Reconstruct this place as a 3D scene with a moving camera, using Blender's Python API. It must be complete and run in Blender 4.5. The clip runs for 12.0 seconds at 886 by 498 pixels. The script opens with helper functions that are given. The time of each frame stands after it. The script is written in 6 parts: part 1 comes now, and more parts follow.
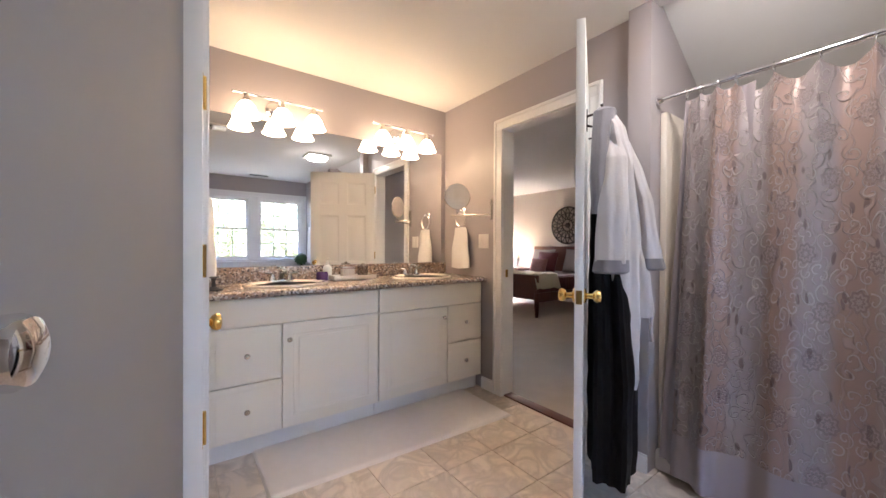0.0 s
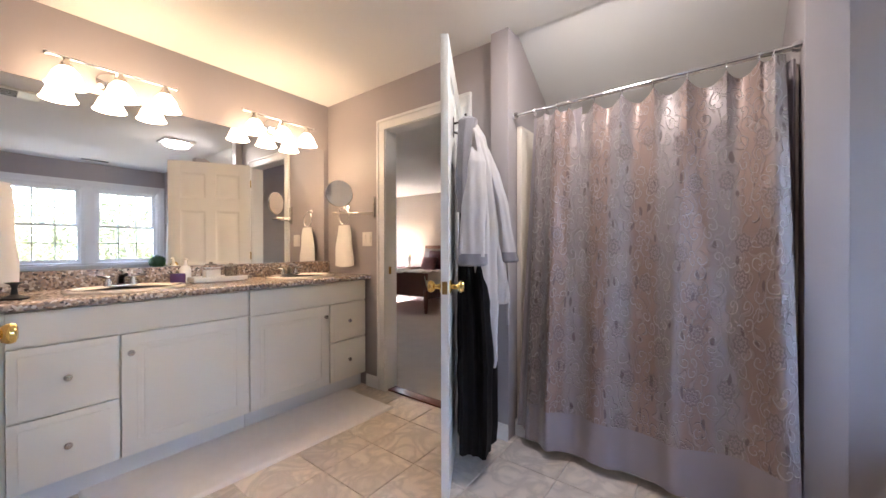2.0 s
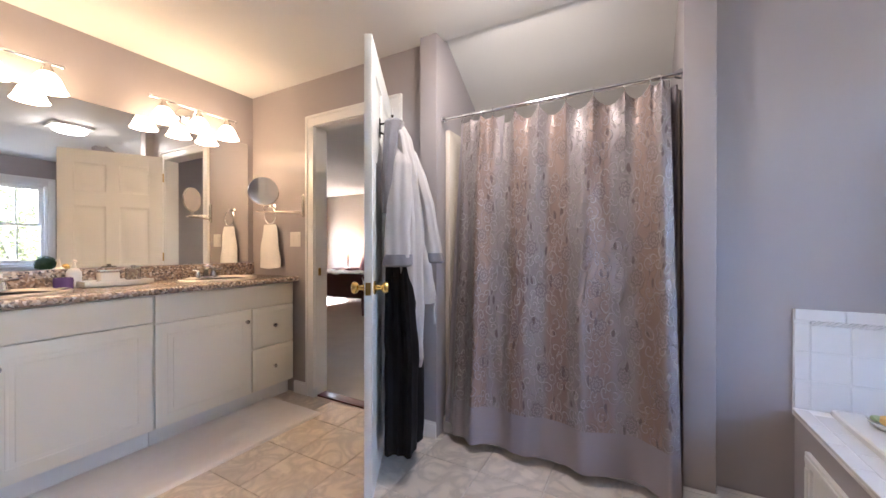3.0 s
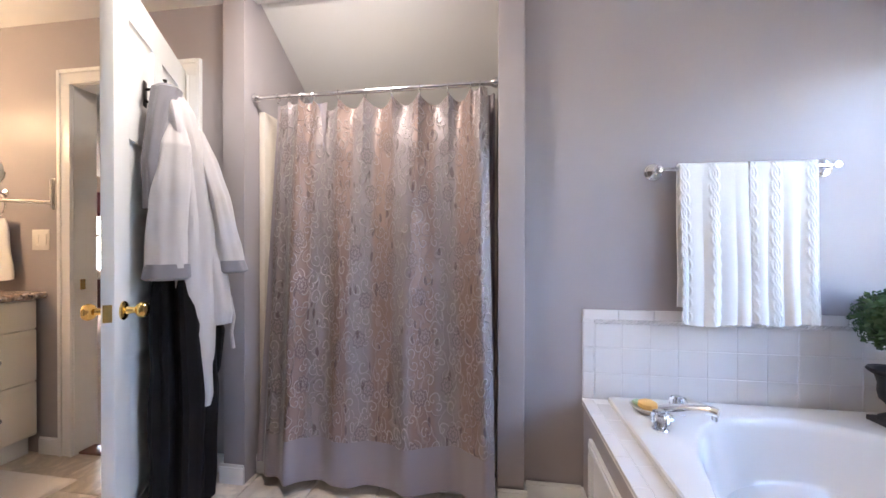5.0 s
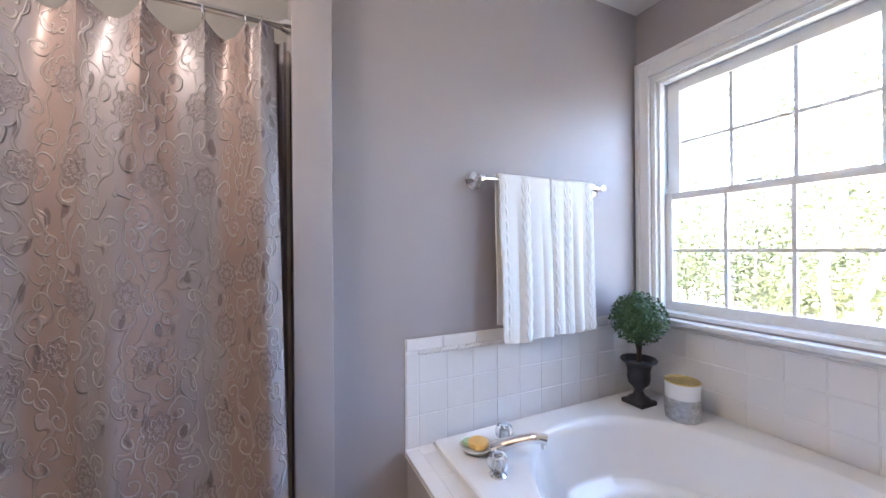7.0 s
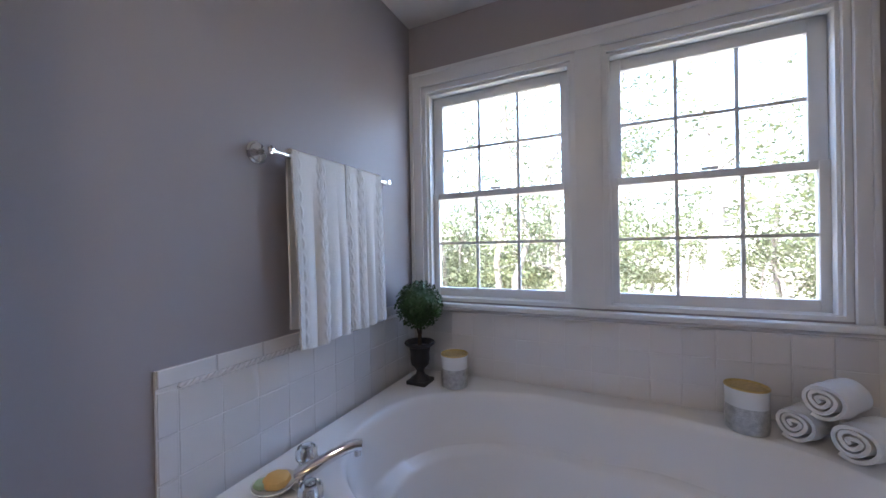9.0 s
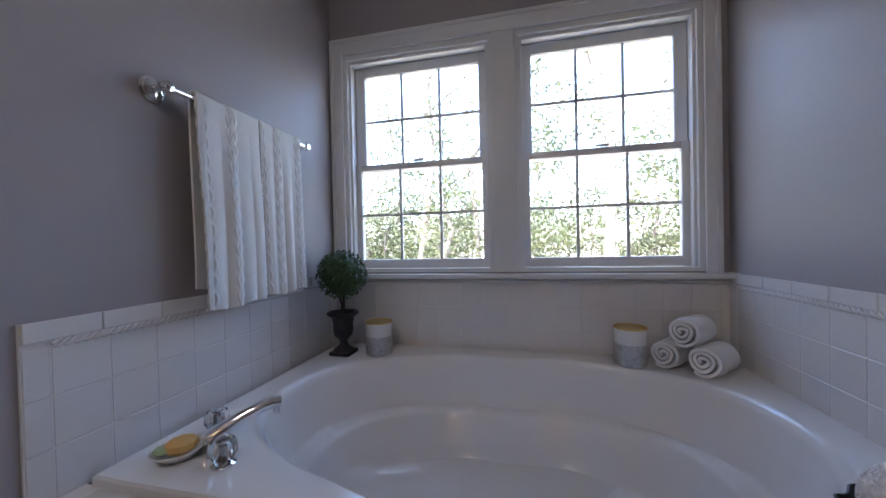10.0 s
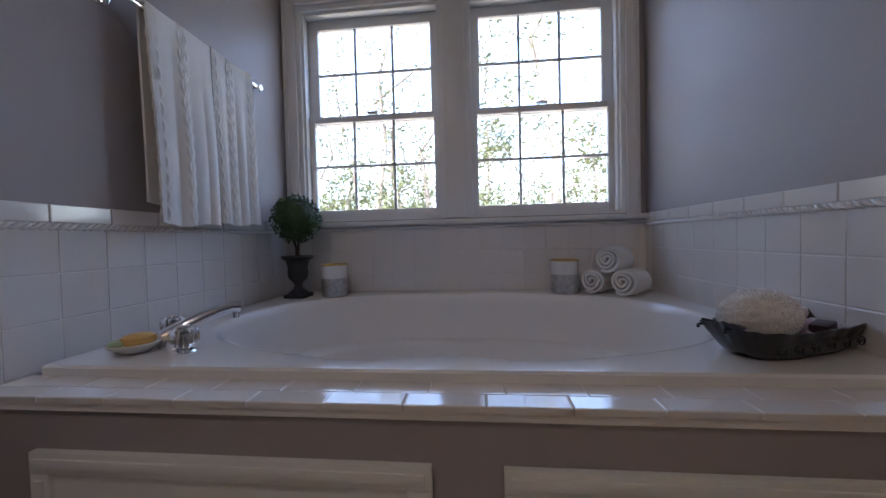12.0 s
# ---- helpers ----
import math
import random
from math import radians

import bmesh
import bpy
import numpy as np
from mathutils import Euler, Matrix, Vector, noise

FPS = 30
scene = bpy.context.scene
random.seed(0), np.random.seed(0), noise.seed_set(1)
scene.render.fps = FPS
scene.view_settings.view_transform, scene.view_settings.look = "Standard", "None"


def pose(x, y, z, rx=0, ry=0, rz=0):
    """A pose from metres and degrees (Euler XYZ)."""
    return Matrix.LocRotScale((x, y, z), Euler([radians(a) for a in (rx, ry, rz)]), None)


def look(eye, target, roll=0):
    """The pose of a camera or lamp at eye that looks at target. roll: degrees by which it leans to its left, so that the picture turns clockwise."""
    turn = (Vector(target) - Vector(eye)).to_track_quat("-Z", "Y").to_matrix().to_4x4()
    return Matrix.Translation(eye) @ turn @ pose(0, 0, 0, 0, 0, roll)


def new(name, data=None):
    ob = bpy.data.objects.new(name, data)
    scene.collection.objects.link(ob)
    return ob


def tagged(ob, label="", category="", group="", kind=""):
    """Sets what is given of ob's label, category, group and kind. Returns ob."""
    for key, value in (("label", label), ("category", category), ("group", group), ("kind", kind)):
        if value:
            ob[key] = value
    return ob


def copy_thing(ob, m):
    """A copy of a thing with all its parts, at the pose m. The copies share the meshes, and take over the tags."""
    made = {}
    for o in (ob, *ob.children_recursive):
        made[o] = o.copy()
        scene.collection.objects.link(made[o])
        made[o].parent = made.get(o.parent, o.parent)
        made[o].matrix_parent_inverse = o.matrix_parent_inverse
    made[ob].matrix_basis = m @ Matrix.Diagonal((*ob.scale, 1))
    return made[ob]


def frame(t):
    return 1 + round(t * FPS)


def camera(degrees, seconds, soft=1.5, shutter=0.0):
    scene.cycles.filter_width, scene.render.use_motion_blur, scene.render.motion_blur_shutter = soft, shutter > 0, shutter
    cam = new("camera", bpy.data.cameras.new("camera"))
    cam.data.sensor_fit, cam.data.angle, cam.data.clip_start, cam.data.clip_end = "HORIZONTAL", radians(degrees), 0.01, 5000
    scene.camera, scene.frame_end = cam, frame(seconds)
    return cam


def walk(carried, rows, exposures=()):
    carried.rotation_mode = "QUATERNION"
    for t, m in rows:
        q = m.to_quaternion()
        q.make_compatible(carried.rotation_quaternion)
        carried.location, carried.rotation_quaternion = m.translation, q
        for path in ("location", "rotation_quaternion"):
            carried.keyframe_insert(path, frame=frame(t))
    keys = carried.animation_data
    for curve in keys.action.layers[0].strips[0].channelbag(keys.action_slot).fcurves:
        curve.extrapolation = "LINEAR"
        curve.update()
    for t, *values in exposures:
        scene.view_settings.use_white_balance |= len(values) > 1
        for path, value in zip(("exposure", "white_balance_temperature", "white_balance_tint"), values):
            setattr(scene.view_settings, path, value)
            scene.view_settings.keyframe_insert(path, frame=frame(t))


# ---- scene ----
cam = camera(102.4, 12.0)
PATH = [
    (0, (0.157, 0.069, 1.195), (1.339, 1.682, 1.183), 0.3),
    (0.5, (0.163, 0.044, 1.191), (1.438, 1.586, 1.178), 0.1),
    (1, (0.182, 0.017, 1.185), (1.562, 1.465, 1.172), 0.1),
    (1.5, (0.192, -0.01, 1.178), (1.677, 1.33, 1.168), -0.1),
    (2, (0.194, -0.048, 1.173), (1.786, 1.163, 1.164), -0.1),
    (2.5, (0.207, -0.095, 1.173), (1.89, 0.986, 1.166), -0.0),
    (4.5, (0.407, -0.27, 1.19), (2.349, 0.21, 1.179), 0.0),
    (5, (0.506, -0.319, 1.207), (2.485, -0.027, 1.196), 0.1),
    (5.5, (0.571, -0.309, 1.215), (2.57, -0.239, 1.225), -0.2),
    (6, (0.697, -0.339, 1.233), (2.684, -0.572, 1.248), -0.3),
    (6.5, (0.833, -0.317, 1.254), (2.758, -0.859, 1.269), -0.3),
    (7, (0.958, -0.282, 1.26), (2.769, -1.13, 1.263), -0.4),
    (9, (1.188, -0.222, 1.222), (2.043, -2.03, 1.215), -1.0),
    (9.5, (1.173, -0.207, 1.148), (1.792, -2.109, 1.131), -1.2),
    (10, (1.174, -0.193, 1.073), (1.634, -2.139, 1.046), -1.3),
    (10.5, (1.181, -0.169, 0.994), (1.543, -2.136, 0.952), -1.4),
    (11, (1.181, -0.149, 0.929), (1.497, -2.124, 0.885), -1.4),
    (11.5, (1.169, -0.116, 0.864), (1.442, -2.096, 0.823), -1.5),
    (12, (1.164, -0.082, 0.808), (1.362, -2.071, 0.756), -1.4),
]
EXPOSURES = [(0.0, 5.9, 6050, 14), (2.5, 5.95, 6050, 14), (4.5, 6.1, 6200, 15), (5.5, 6.2, 6250, 14), (7.0, 6.0, 6200, 14), (9.0, 4.75, 6000, 15), (9.5, 4.55, 6000, 15), (12.0, 4.1, 6250, 17)]
walk(cam, [(t, look(eye, target, roll)) for t, eye, target, roll in PATH], EXPOSURES)

# ---- world and sun ----
world = bpy.data.worlds.new("sky")
scene.world = world
world.use_nodes = True
wn = world.node_tree.nodes
sky = wn.new("ShaderNodeTexSky")
sky.sky_type, sky.sun_disc = "NISHITA", False
sky.sun_elevation, sky.sun_rotation = radians(48), radians(20)
sky.dust_density = 2.0
wn["Background"].inputs["Strength"].default_value = 0.15
world.node_tree.links.new(sky.outputs[0], wn["Background"].inputs["Color"])
sun = new("sun", bpy.data.lights.new("sun", "SUN"))
sun.data.energy, sun.data.angle, sun.data.color = 1.5, radians(10), (1.0, 0.95, 0.87)
sun.matrix_world = look((4, 11, 13), (0, 0, 0))


# ---- materials ----
def material(name, base, rough=0.6, metal=0.0, vary=0.06, scale=6.0, fine=0.0, fine_scale=200.0, bump=0.0, sheen=0.0, coat=0.0, spec=0.5, glow=None, strength=0.0, stretch=(1, 1, 1)):
    """A principled surface with colour variation at two scales and fine relief."""
    m = bpy.data.materials.new(name)
    m.use_nodes = True
    nt = m.node_tree
    b = nt.nodes["Principled BSDF"]
    b.inputs["Roughness"].default_value, b.inputs["Metallic"].default_value = rough, metal
    b.inputs["Sheen Weight"].default_value, b.inputs["Coat Weight"].default_value = sheen, coat
    b.inputs["Specular IOR Level"].default_value = spec
    co = nt.nodes.new("ShaderNodeTexCoord")
    mp = nt.nodes.new("ShaderNodeMapping")
    mp.inputs["Scale"].default_value = stretch
    nt.links.new(co.outputs["Object"], mp.inputs["Vector"])
    n1 = nt.nodes.new("ShaderNodeTexNoise")
    n1.inputs["Scale"].default_value, n1.inputs["Detail"].default_value = scale, 5
    nt.links.new(mp.outputs[0], n1.inputs["Vector"])
    n2 = nt.nodes.new("ShaderNodeTexNoise")
    n2.inputs["Scale"].default_value, n2.inputs["Detail"].default_value = fine_scale, 3
    nt.links.new(mp.outputs[0], n2.inputs["Vector"])
    ramp = nt.nodes.new("ShaderNodeMix")
    ramp.data_type = "RGBA"
    ramp.inputs[6].default_value = (*[c * (1 - vary) for c in base], 1)
    ramp.inputs[7].default_value = (*[min(1, c * (1 + vary)) for c in base], 1)
    if fine:
        add = nt.nodes.new("ShaderNodeMath")
        add.operation = "MULTIPLY_ADD"
        add.inputs[1].default_value = fine
        nt.links.new(n2.outputs["Fac"], add.inputs[0])
        nt.links.new(n1.outputs["Fac"], add.inputs[2])
        nt.links.new(add.outputs[0], ramp.inputs[0])
    else:
        nt.links.new(n1.outputs["Fac"], ramp.inputs[0])
    nt.links.new(ramp.outputs[2], b.inputs["Base Color"])
    if bump:
        bp = nt.nodes.new("ShaderNodeBump")
        bp.inputs["Strength"].default_value, bp.inputs["Distance"].default_value = bump, 0.002
        nt.links.new(n2.outputs["Fac"], bp.inputs["Height"])
        nt.links.new(bp.outputs[0], b.inputs["Normal"])
    if glow:
        b.inputs["Emission Color"].default_value, b.inputs["Emission Strength"].default_value = (*glow, 1), strength
    return m


def random_tint(m, amount):
    """Vary the base colour from object to object."""
    nt = m.node_tree
    b = nt.nodes["Principled BSDF"]
    src = b.inputs["Base Color"].links[0].from_socket
    info = nt.nodes.new("ShaderNodeObjectInfo")
    rng = nt.nodes.new("ShaderNodeMapRange")
    rng.inputs[3].default_value, rng.inputs[4].default_value = 1 - amount, 1 + amount
    hsv = nt.nodes.new("ShaderNodeHueSaturation")
    nt.links.new(info.outputs["Random"], rng.inputs[0])
    nt.links.new(rng.outputs[0], hsv.inputs["Value"])
    nt.links.new(src, hsv.inputs["Color"])
    nt.links.new(hsv.outputs[0], b.inputs["Base Color"])
    return m


WALL = material("wall_paint", (0.375, 0.342, 0.352), 0.42, vary=0.03, scale=2.0, fine_scale=350, bump=0.12)
WALLB = material("bedroom_paint", (0.44, 0.38, 0.32), 0.6, vary=0.03, scale=2.0, fine_scale=350, bump=0.12)
CEIL = material("ceiling_paint", (0.80, 0.79, 0.78), 0.8, vary=0.02, scale=2.0, fine_scale=250, bump=0.15)
TRIM = material("trim_paint", (0.80, 0.80, 0.80), 0.28, vary=0.02, scale=9, fine_scale=120, bump=0.04)
DOORW = material("door_paint", (0.78, 0.78, 0.77), 0.3, vary=0.02, scale=9, fine_scale=160, bump=0.06, stretch=(1, 1, 0.15))
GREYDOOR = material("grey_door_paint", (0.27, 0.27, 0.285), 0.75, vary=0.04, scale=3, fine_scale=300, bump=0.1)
CAB = material("cabinet_foil", (0.85, 0.82, 0.74), 0.38, vary=0.02, scale=5, fine_scale=150, bump=0.03)
BRASS = material("brass", (0.80, 0.56, 0.20), 0.16, 1.0, vary=0.06, scale=40)
CHROME = material("chrome", (0.80, 0.80, 0.82), 0.07, 1.0, vary=0.03, scale=30)
NICKEL = material("brushed_nickel", (0.62, 0.59, 0.55), 0.25, 1.0, vary=0.05, scale=40)
MIRROR = material("mirror_silver", (0.92, 0.93, 0.93), 0.0, 1.0, vary=0.003, scale=2)
ACRYL = material("tub_acrylic", (0.80, 0.79, 0.79), 0.2, vary=0.015, scale=3, coat=0.3)
WTILE = random_tint(material("wall_tile_glaze", (0.76, 0.735, 0.725), 0.14, vary=0.02, scale=10, coat=0.3), 0.012)
GROUT = material("grout", (0.76, 0.74, 0.73), 0.9, vary=0.08, scale=30, fine_scale=400, bump=0.3)
FGROUT = material("floor_grout", (0.66, 0.62, 0.57), 0.9, vary=0.1, scale=25, fine_scale=400, bump=0.3)
TOWEL = material("white_terry", (0.82, 0.81, 0.80), 0.95, vary=0.03, scale=25, fine_scale=700, bump=0.7, sheen=0.25)
RUG = material("bath_mat_pile", (0.86, 0.82, 0.81), 0.97, vary=0.05, scale=18, fine_scale=420, bump=0.9, sheen=0.2)
ROBE = material("robe_fleece", (0.50, 0.47, 0.475), 0.95, vary=0.06, scale=14, fine_scale=420, bump=0.8, sheen=0.3)
ROBEG = material("robe_grey_trim", (0.20, 0.19, 0.215), 0.95, vary=0.1, scale=14, fine_scale=420, bump=0.7, sheen=0.3)
BLACK = material("black_satin", (0.005, 0.0045, 0.0055), 0.65, spec=0.15, vary=0.3, scale=22, fine_scale=300, bump=0.5)
LINER = material("curtain_satin", (0.30, 0.26, 0.285), 0.38, vary=0.08, scale=5, fine_scale=350, bump=0.15, sheen=0.3)
FOLI = material("boxwood_leaf", (0.036, 0.088, 0.022), 0.5, vary=0.45, scale=60, fine_scale=200)
URN = material("charcoal_resin", (0.022, 0.023, 0.030), 0.5, vary=0.25, scale=30, fine_scale=250, bump=0.4)
TWIG = material("twig_bark", (0.05, 0.035, 0.025), 0.85, vary=0.3, scale=60, fine_scale=250, bump=0.6)
FROST = material("frosted_glass", (0.78, 0.78, 0.77), 0.32, vary=0.05, scale=12, coat=0.4)
SILVER = material("mercury_silver", (0.52, 0.51, 0.49), 0.28, 0.9, vary=0.5, scale=70, fine_scale=260, bump=0.9)
GOLD = material("gold_leaf", (0.62, 0.45, 0.18), 0.38, 0.9, vary=0.35, scale=120, fine_scale=300, bump=0.8)
SOAP = material("soap_yellow", (0.75, 0.46, 0.15), 0.55, vary=0.12, scale=25, fine_scale=200, bump=0.3)
SOAPG = material("soap_green", (0.42, 0.55, 0.34), 0.55, vary=0.1, scale=25)
PORC = material("porcelain", (0.80, 0.78, 0.74), 0.14, vary=0.02, scale=8, coat=0.4)
BONE = material("sink_china", (0.80, 0.73, 0.65), 0.14, vary=0.02, scale=8, coat=0.4)
TRAYM = material("black_glaze", (0.012, 0.012, 0.015), 0.38, vary=0.4, scale=50, fine_scale=150, bump=0.25, coat=0.15)
POUF = material("pouf_mesh", (0.88, 0.86, 0.86), 0.9, vary=0.06, scale=30, sheen=0.3)
PINK = material("pink_bottle", (0.50, 0.33, 0.42), 0.3, vary=0.1, scale=30)
PURPLE = material("purple_candle", (0.14, 0.07, 0.24), 0.25, vary=0.15, scale=30, coat=0.3)
DARKRED = material("bottle_cap_dark", (0.035, 0.015, 0.02), 0.4, vary=0.2, scale=30)
CARPET = material("carpet", (0.56, 0.50, 0.44), 0.97, vary=0.12, scale=5, fine=0.5, fine_scale=260, bump=1.0, sheen=0.2)
BEDWOOD = material("cherry_wood", (0.11, 0.032, 0.022), 0.35, vary=0.3, scale=7, fine_scale=90, bump=0.1, stretch=(0.3, 1, 1))
WINE = material("wine_fabric", (0.10, 0.018, 0.022), 0.85, vary=0.2, scale=12, fine_scale=300, bump=0.4, sheen=0.2)
TAUPE = material("taupe_fabric", (0.30, 0.25, 0.23), 0.85, vary=0.15, scale=30, fine_scale=300, bump=0.4)
PLAID = material("plaid_fabric", (0.22, 0.10, 0.09), 0.85, vary=0.5, scale=40, fine_scale=300, bump=0.3)
CREAM = material("cream_knit", (0.68, 0.60, 0.49), 0.95, vary=0.15, scale=40, fine_scale=130, bump=1.0, sheen=0.2)
IRON = material("dark_iron", (0.035, 0.028, 0.024), 0.5, 0.6, vary=0.3, scale=25)
PLASTIC = material("white_plastic", (0.76, 0.74, 0.70), 0.35, vary=0.02, scale=8)
DARK = material("dark_slot", (0.03, 0.03, 0.03), 0.6, vary=0.2, scale=20)
SHADE = material("opal_glass_lit", (0.85, 0.8, 0.72), 0.3, vary=0.02, scale=8, glow=(1.0, 0.69, 0.39), strength=0.35)
SHADE2 = material("linen_shade_lit", (0.8, 0.7, 0.55), 0.8, vary=0.05, scale=20, glow=(1.0, 0.66, 0.34), strength=0.15)
DIFF = material("ceiling_diffuser_lit", (0.85, 0.83, 0.8), 0.4, vary=0.02, scale=8, glow=(1.0, 0.89, 0.76), strength=1.35)
GROUND = material("leaf_litter", (0.30, 0.26, 0.18), 0.95, vary=0.4, scale=1.2, fine=0.6, fine_scale=9, bump=0.8)
BARK = material("bark", (0.13, 0.115, 0.10), 0.9, vary=0.35, scale=4, fine_scale=25, bump=0.9, stretch=(1, 1, 0.25))
LEAF = material("tree_leaf", (0.088, 0.105, 0.048), 0.7, vary=0.6, scale=1.5, fine_scale=8)
SIDING = material("outer_siding", (0.55, 0.54, 0.52), 0.7, vary=0.06, scale=3)


def glass_material():
    m = bpy.data.materials.new("clear_glass")
    m.use_nodes = True
    b = m.node_tree.nodes["Principled BSDF"]
    b.inputs["Transmission Weight"].default_value, b.inputs["Roughness"].default_value, b.inputs["IOR"].default_value = 1.0, 0.0, 1.45
    return m


GLASS = glass_material()


def marble_floor():
    """Glazed beige tile with soft grey veins."""
    m = material("floor_tile_marbled", (0.74, 0.665, 0.59), 0.3, vary=0.10, scale=4, fine_scale=60, bump=0.05)
    nt = m.node_tree
    b = nt.nodes["Principled BSDF"]
    src = b.inputs["Base Color"].links[0].from_socket
    co, info = nt.nodes.new("ShaderNodeTexCoord"), nt.nodes.new("ShaderNodeObjectInfo")
    off = nt.nodes.new("ShaderNodeVectorMath")
    off.operation = "MULTIPLY_ADD"
    off.inputs[1].default_value = (37, 53, 11)
    nt.links.new(info.outputs["Random"], off.inputs[0])
    nt.links.new(co.outputs["Object"], off.inputs[2])
    n = nt.nodes.new("ShaderNodeTexNoise")
    n.inputs["Scale"].default_value, n.inputs["Detail"].default_value, n.inputs["Distortion"].default_value = 5.0, 6, 1.6
    nt.links.new(off.outputs[0], n.inputs["Vector"])
    ramp = nt.nodes.new("ShaderNodeValToRGB")
    e = ramp.color_ramp.elements
    e[0].position, e[0].color = 0.36, (1, 1, 1, 1)
    e[1].position, e[1].color = 0.62, (0.95, 0.92, 0.9, 1)
    mid = ramp.color_ramp.elements.new(0.5)
    mid.color = (0.66, 0.64, 0.65, 1)
    nt.links.new(n.outputs["Fac"], ramp.inputs[0])
    mul = nt.nodes.new("ShaderNodeMix")
    mul.data_type, mul.blend_type = "RGBA", "MULTIPLY"
    mul.inputs[0].default_value = 0.75
    nt.links.new(src, mul.inputs[6])
    nt.links.new(ramp.outputs[0], mul.inputs[7])
    nt.links.new(mul.outputs[2], b.inputs["Base Color"])
    return random_tint(m, 0.05)


FTILE = marble_floor()


def granite():
    """Speckled brown and grey worktop laminate."""
    m = material("granite_laminate", (0.34, 0.27, 0.23), 0.22, vary=0.2, scale=9)
    nt = m.node_tree
    b = nt.nodes["Principled BSDF"]
    co = nt.nodes.new("ShaderNodeTexCoord")
    v = nt.nodes.new("ShaderNodeTexVoronoi")
    v.inputs["Scale"].default_value = 95
    nt.links.new(co.outputs["Object"], v.inputs["Vector"])
    ramp = nt.nodes.new("ShaderNodeValToRGB")
    ramp.color_ramp.interpolation = "CONSTANT"
    cols = ((0.0, (0.36, 0.27, 0.22)), (0.28, (0.20, 0.16, 0.15)), (0.42, (0.52, 0.43, 0.37)), (0.66, (0.30, 0.25, 0.24)), (0.82, (0.68, 0.63, 0.59)), (0.93, (0.08, 0.07, 0.07)))
    e = ramp.color_ramp.elements
    for i, (p, c) in enumerate(cols):
        el = e[i] if i < 2 else e.new(p)
        el.position, el.color = p, (*c, 1)
    sep = nt.nodes.new("ShaderNodeSeparateColor")
    nt.links.new(v.outputs["Color"], sep.inputs[0])
    nt.links.new(sep.outputs[0], ramp.inputs[0])
    nt.links.new(ramp.outputs[0], b.inputs["Base Color"])
    return m


GRANITE = granite()


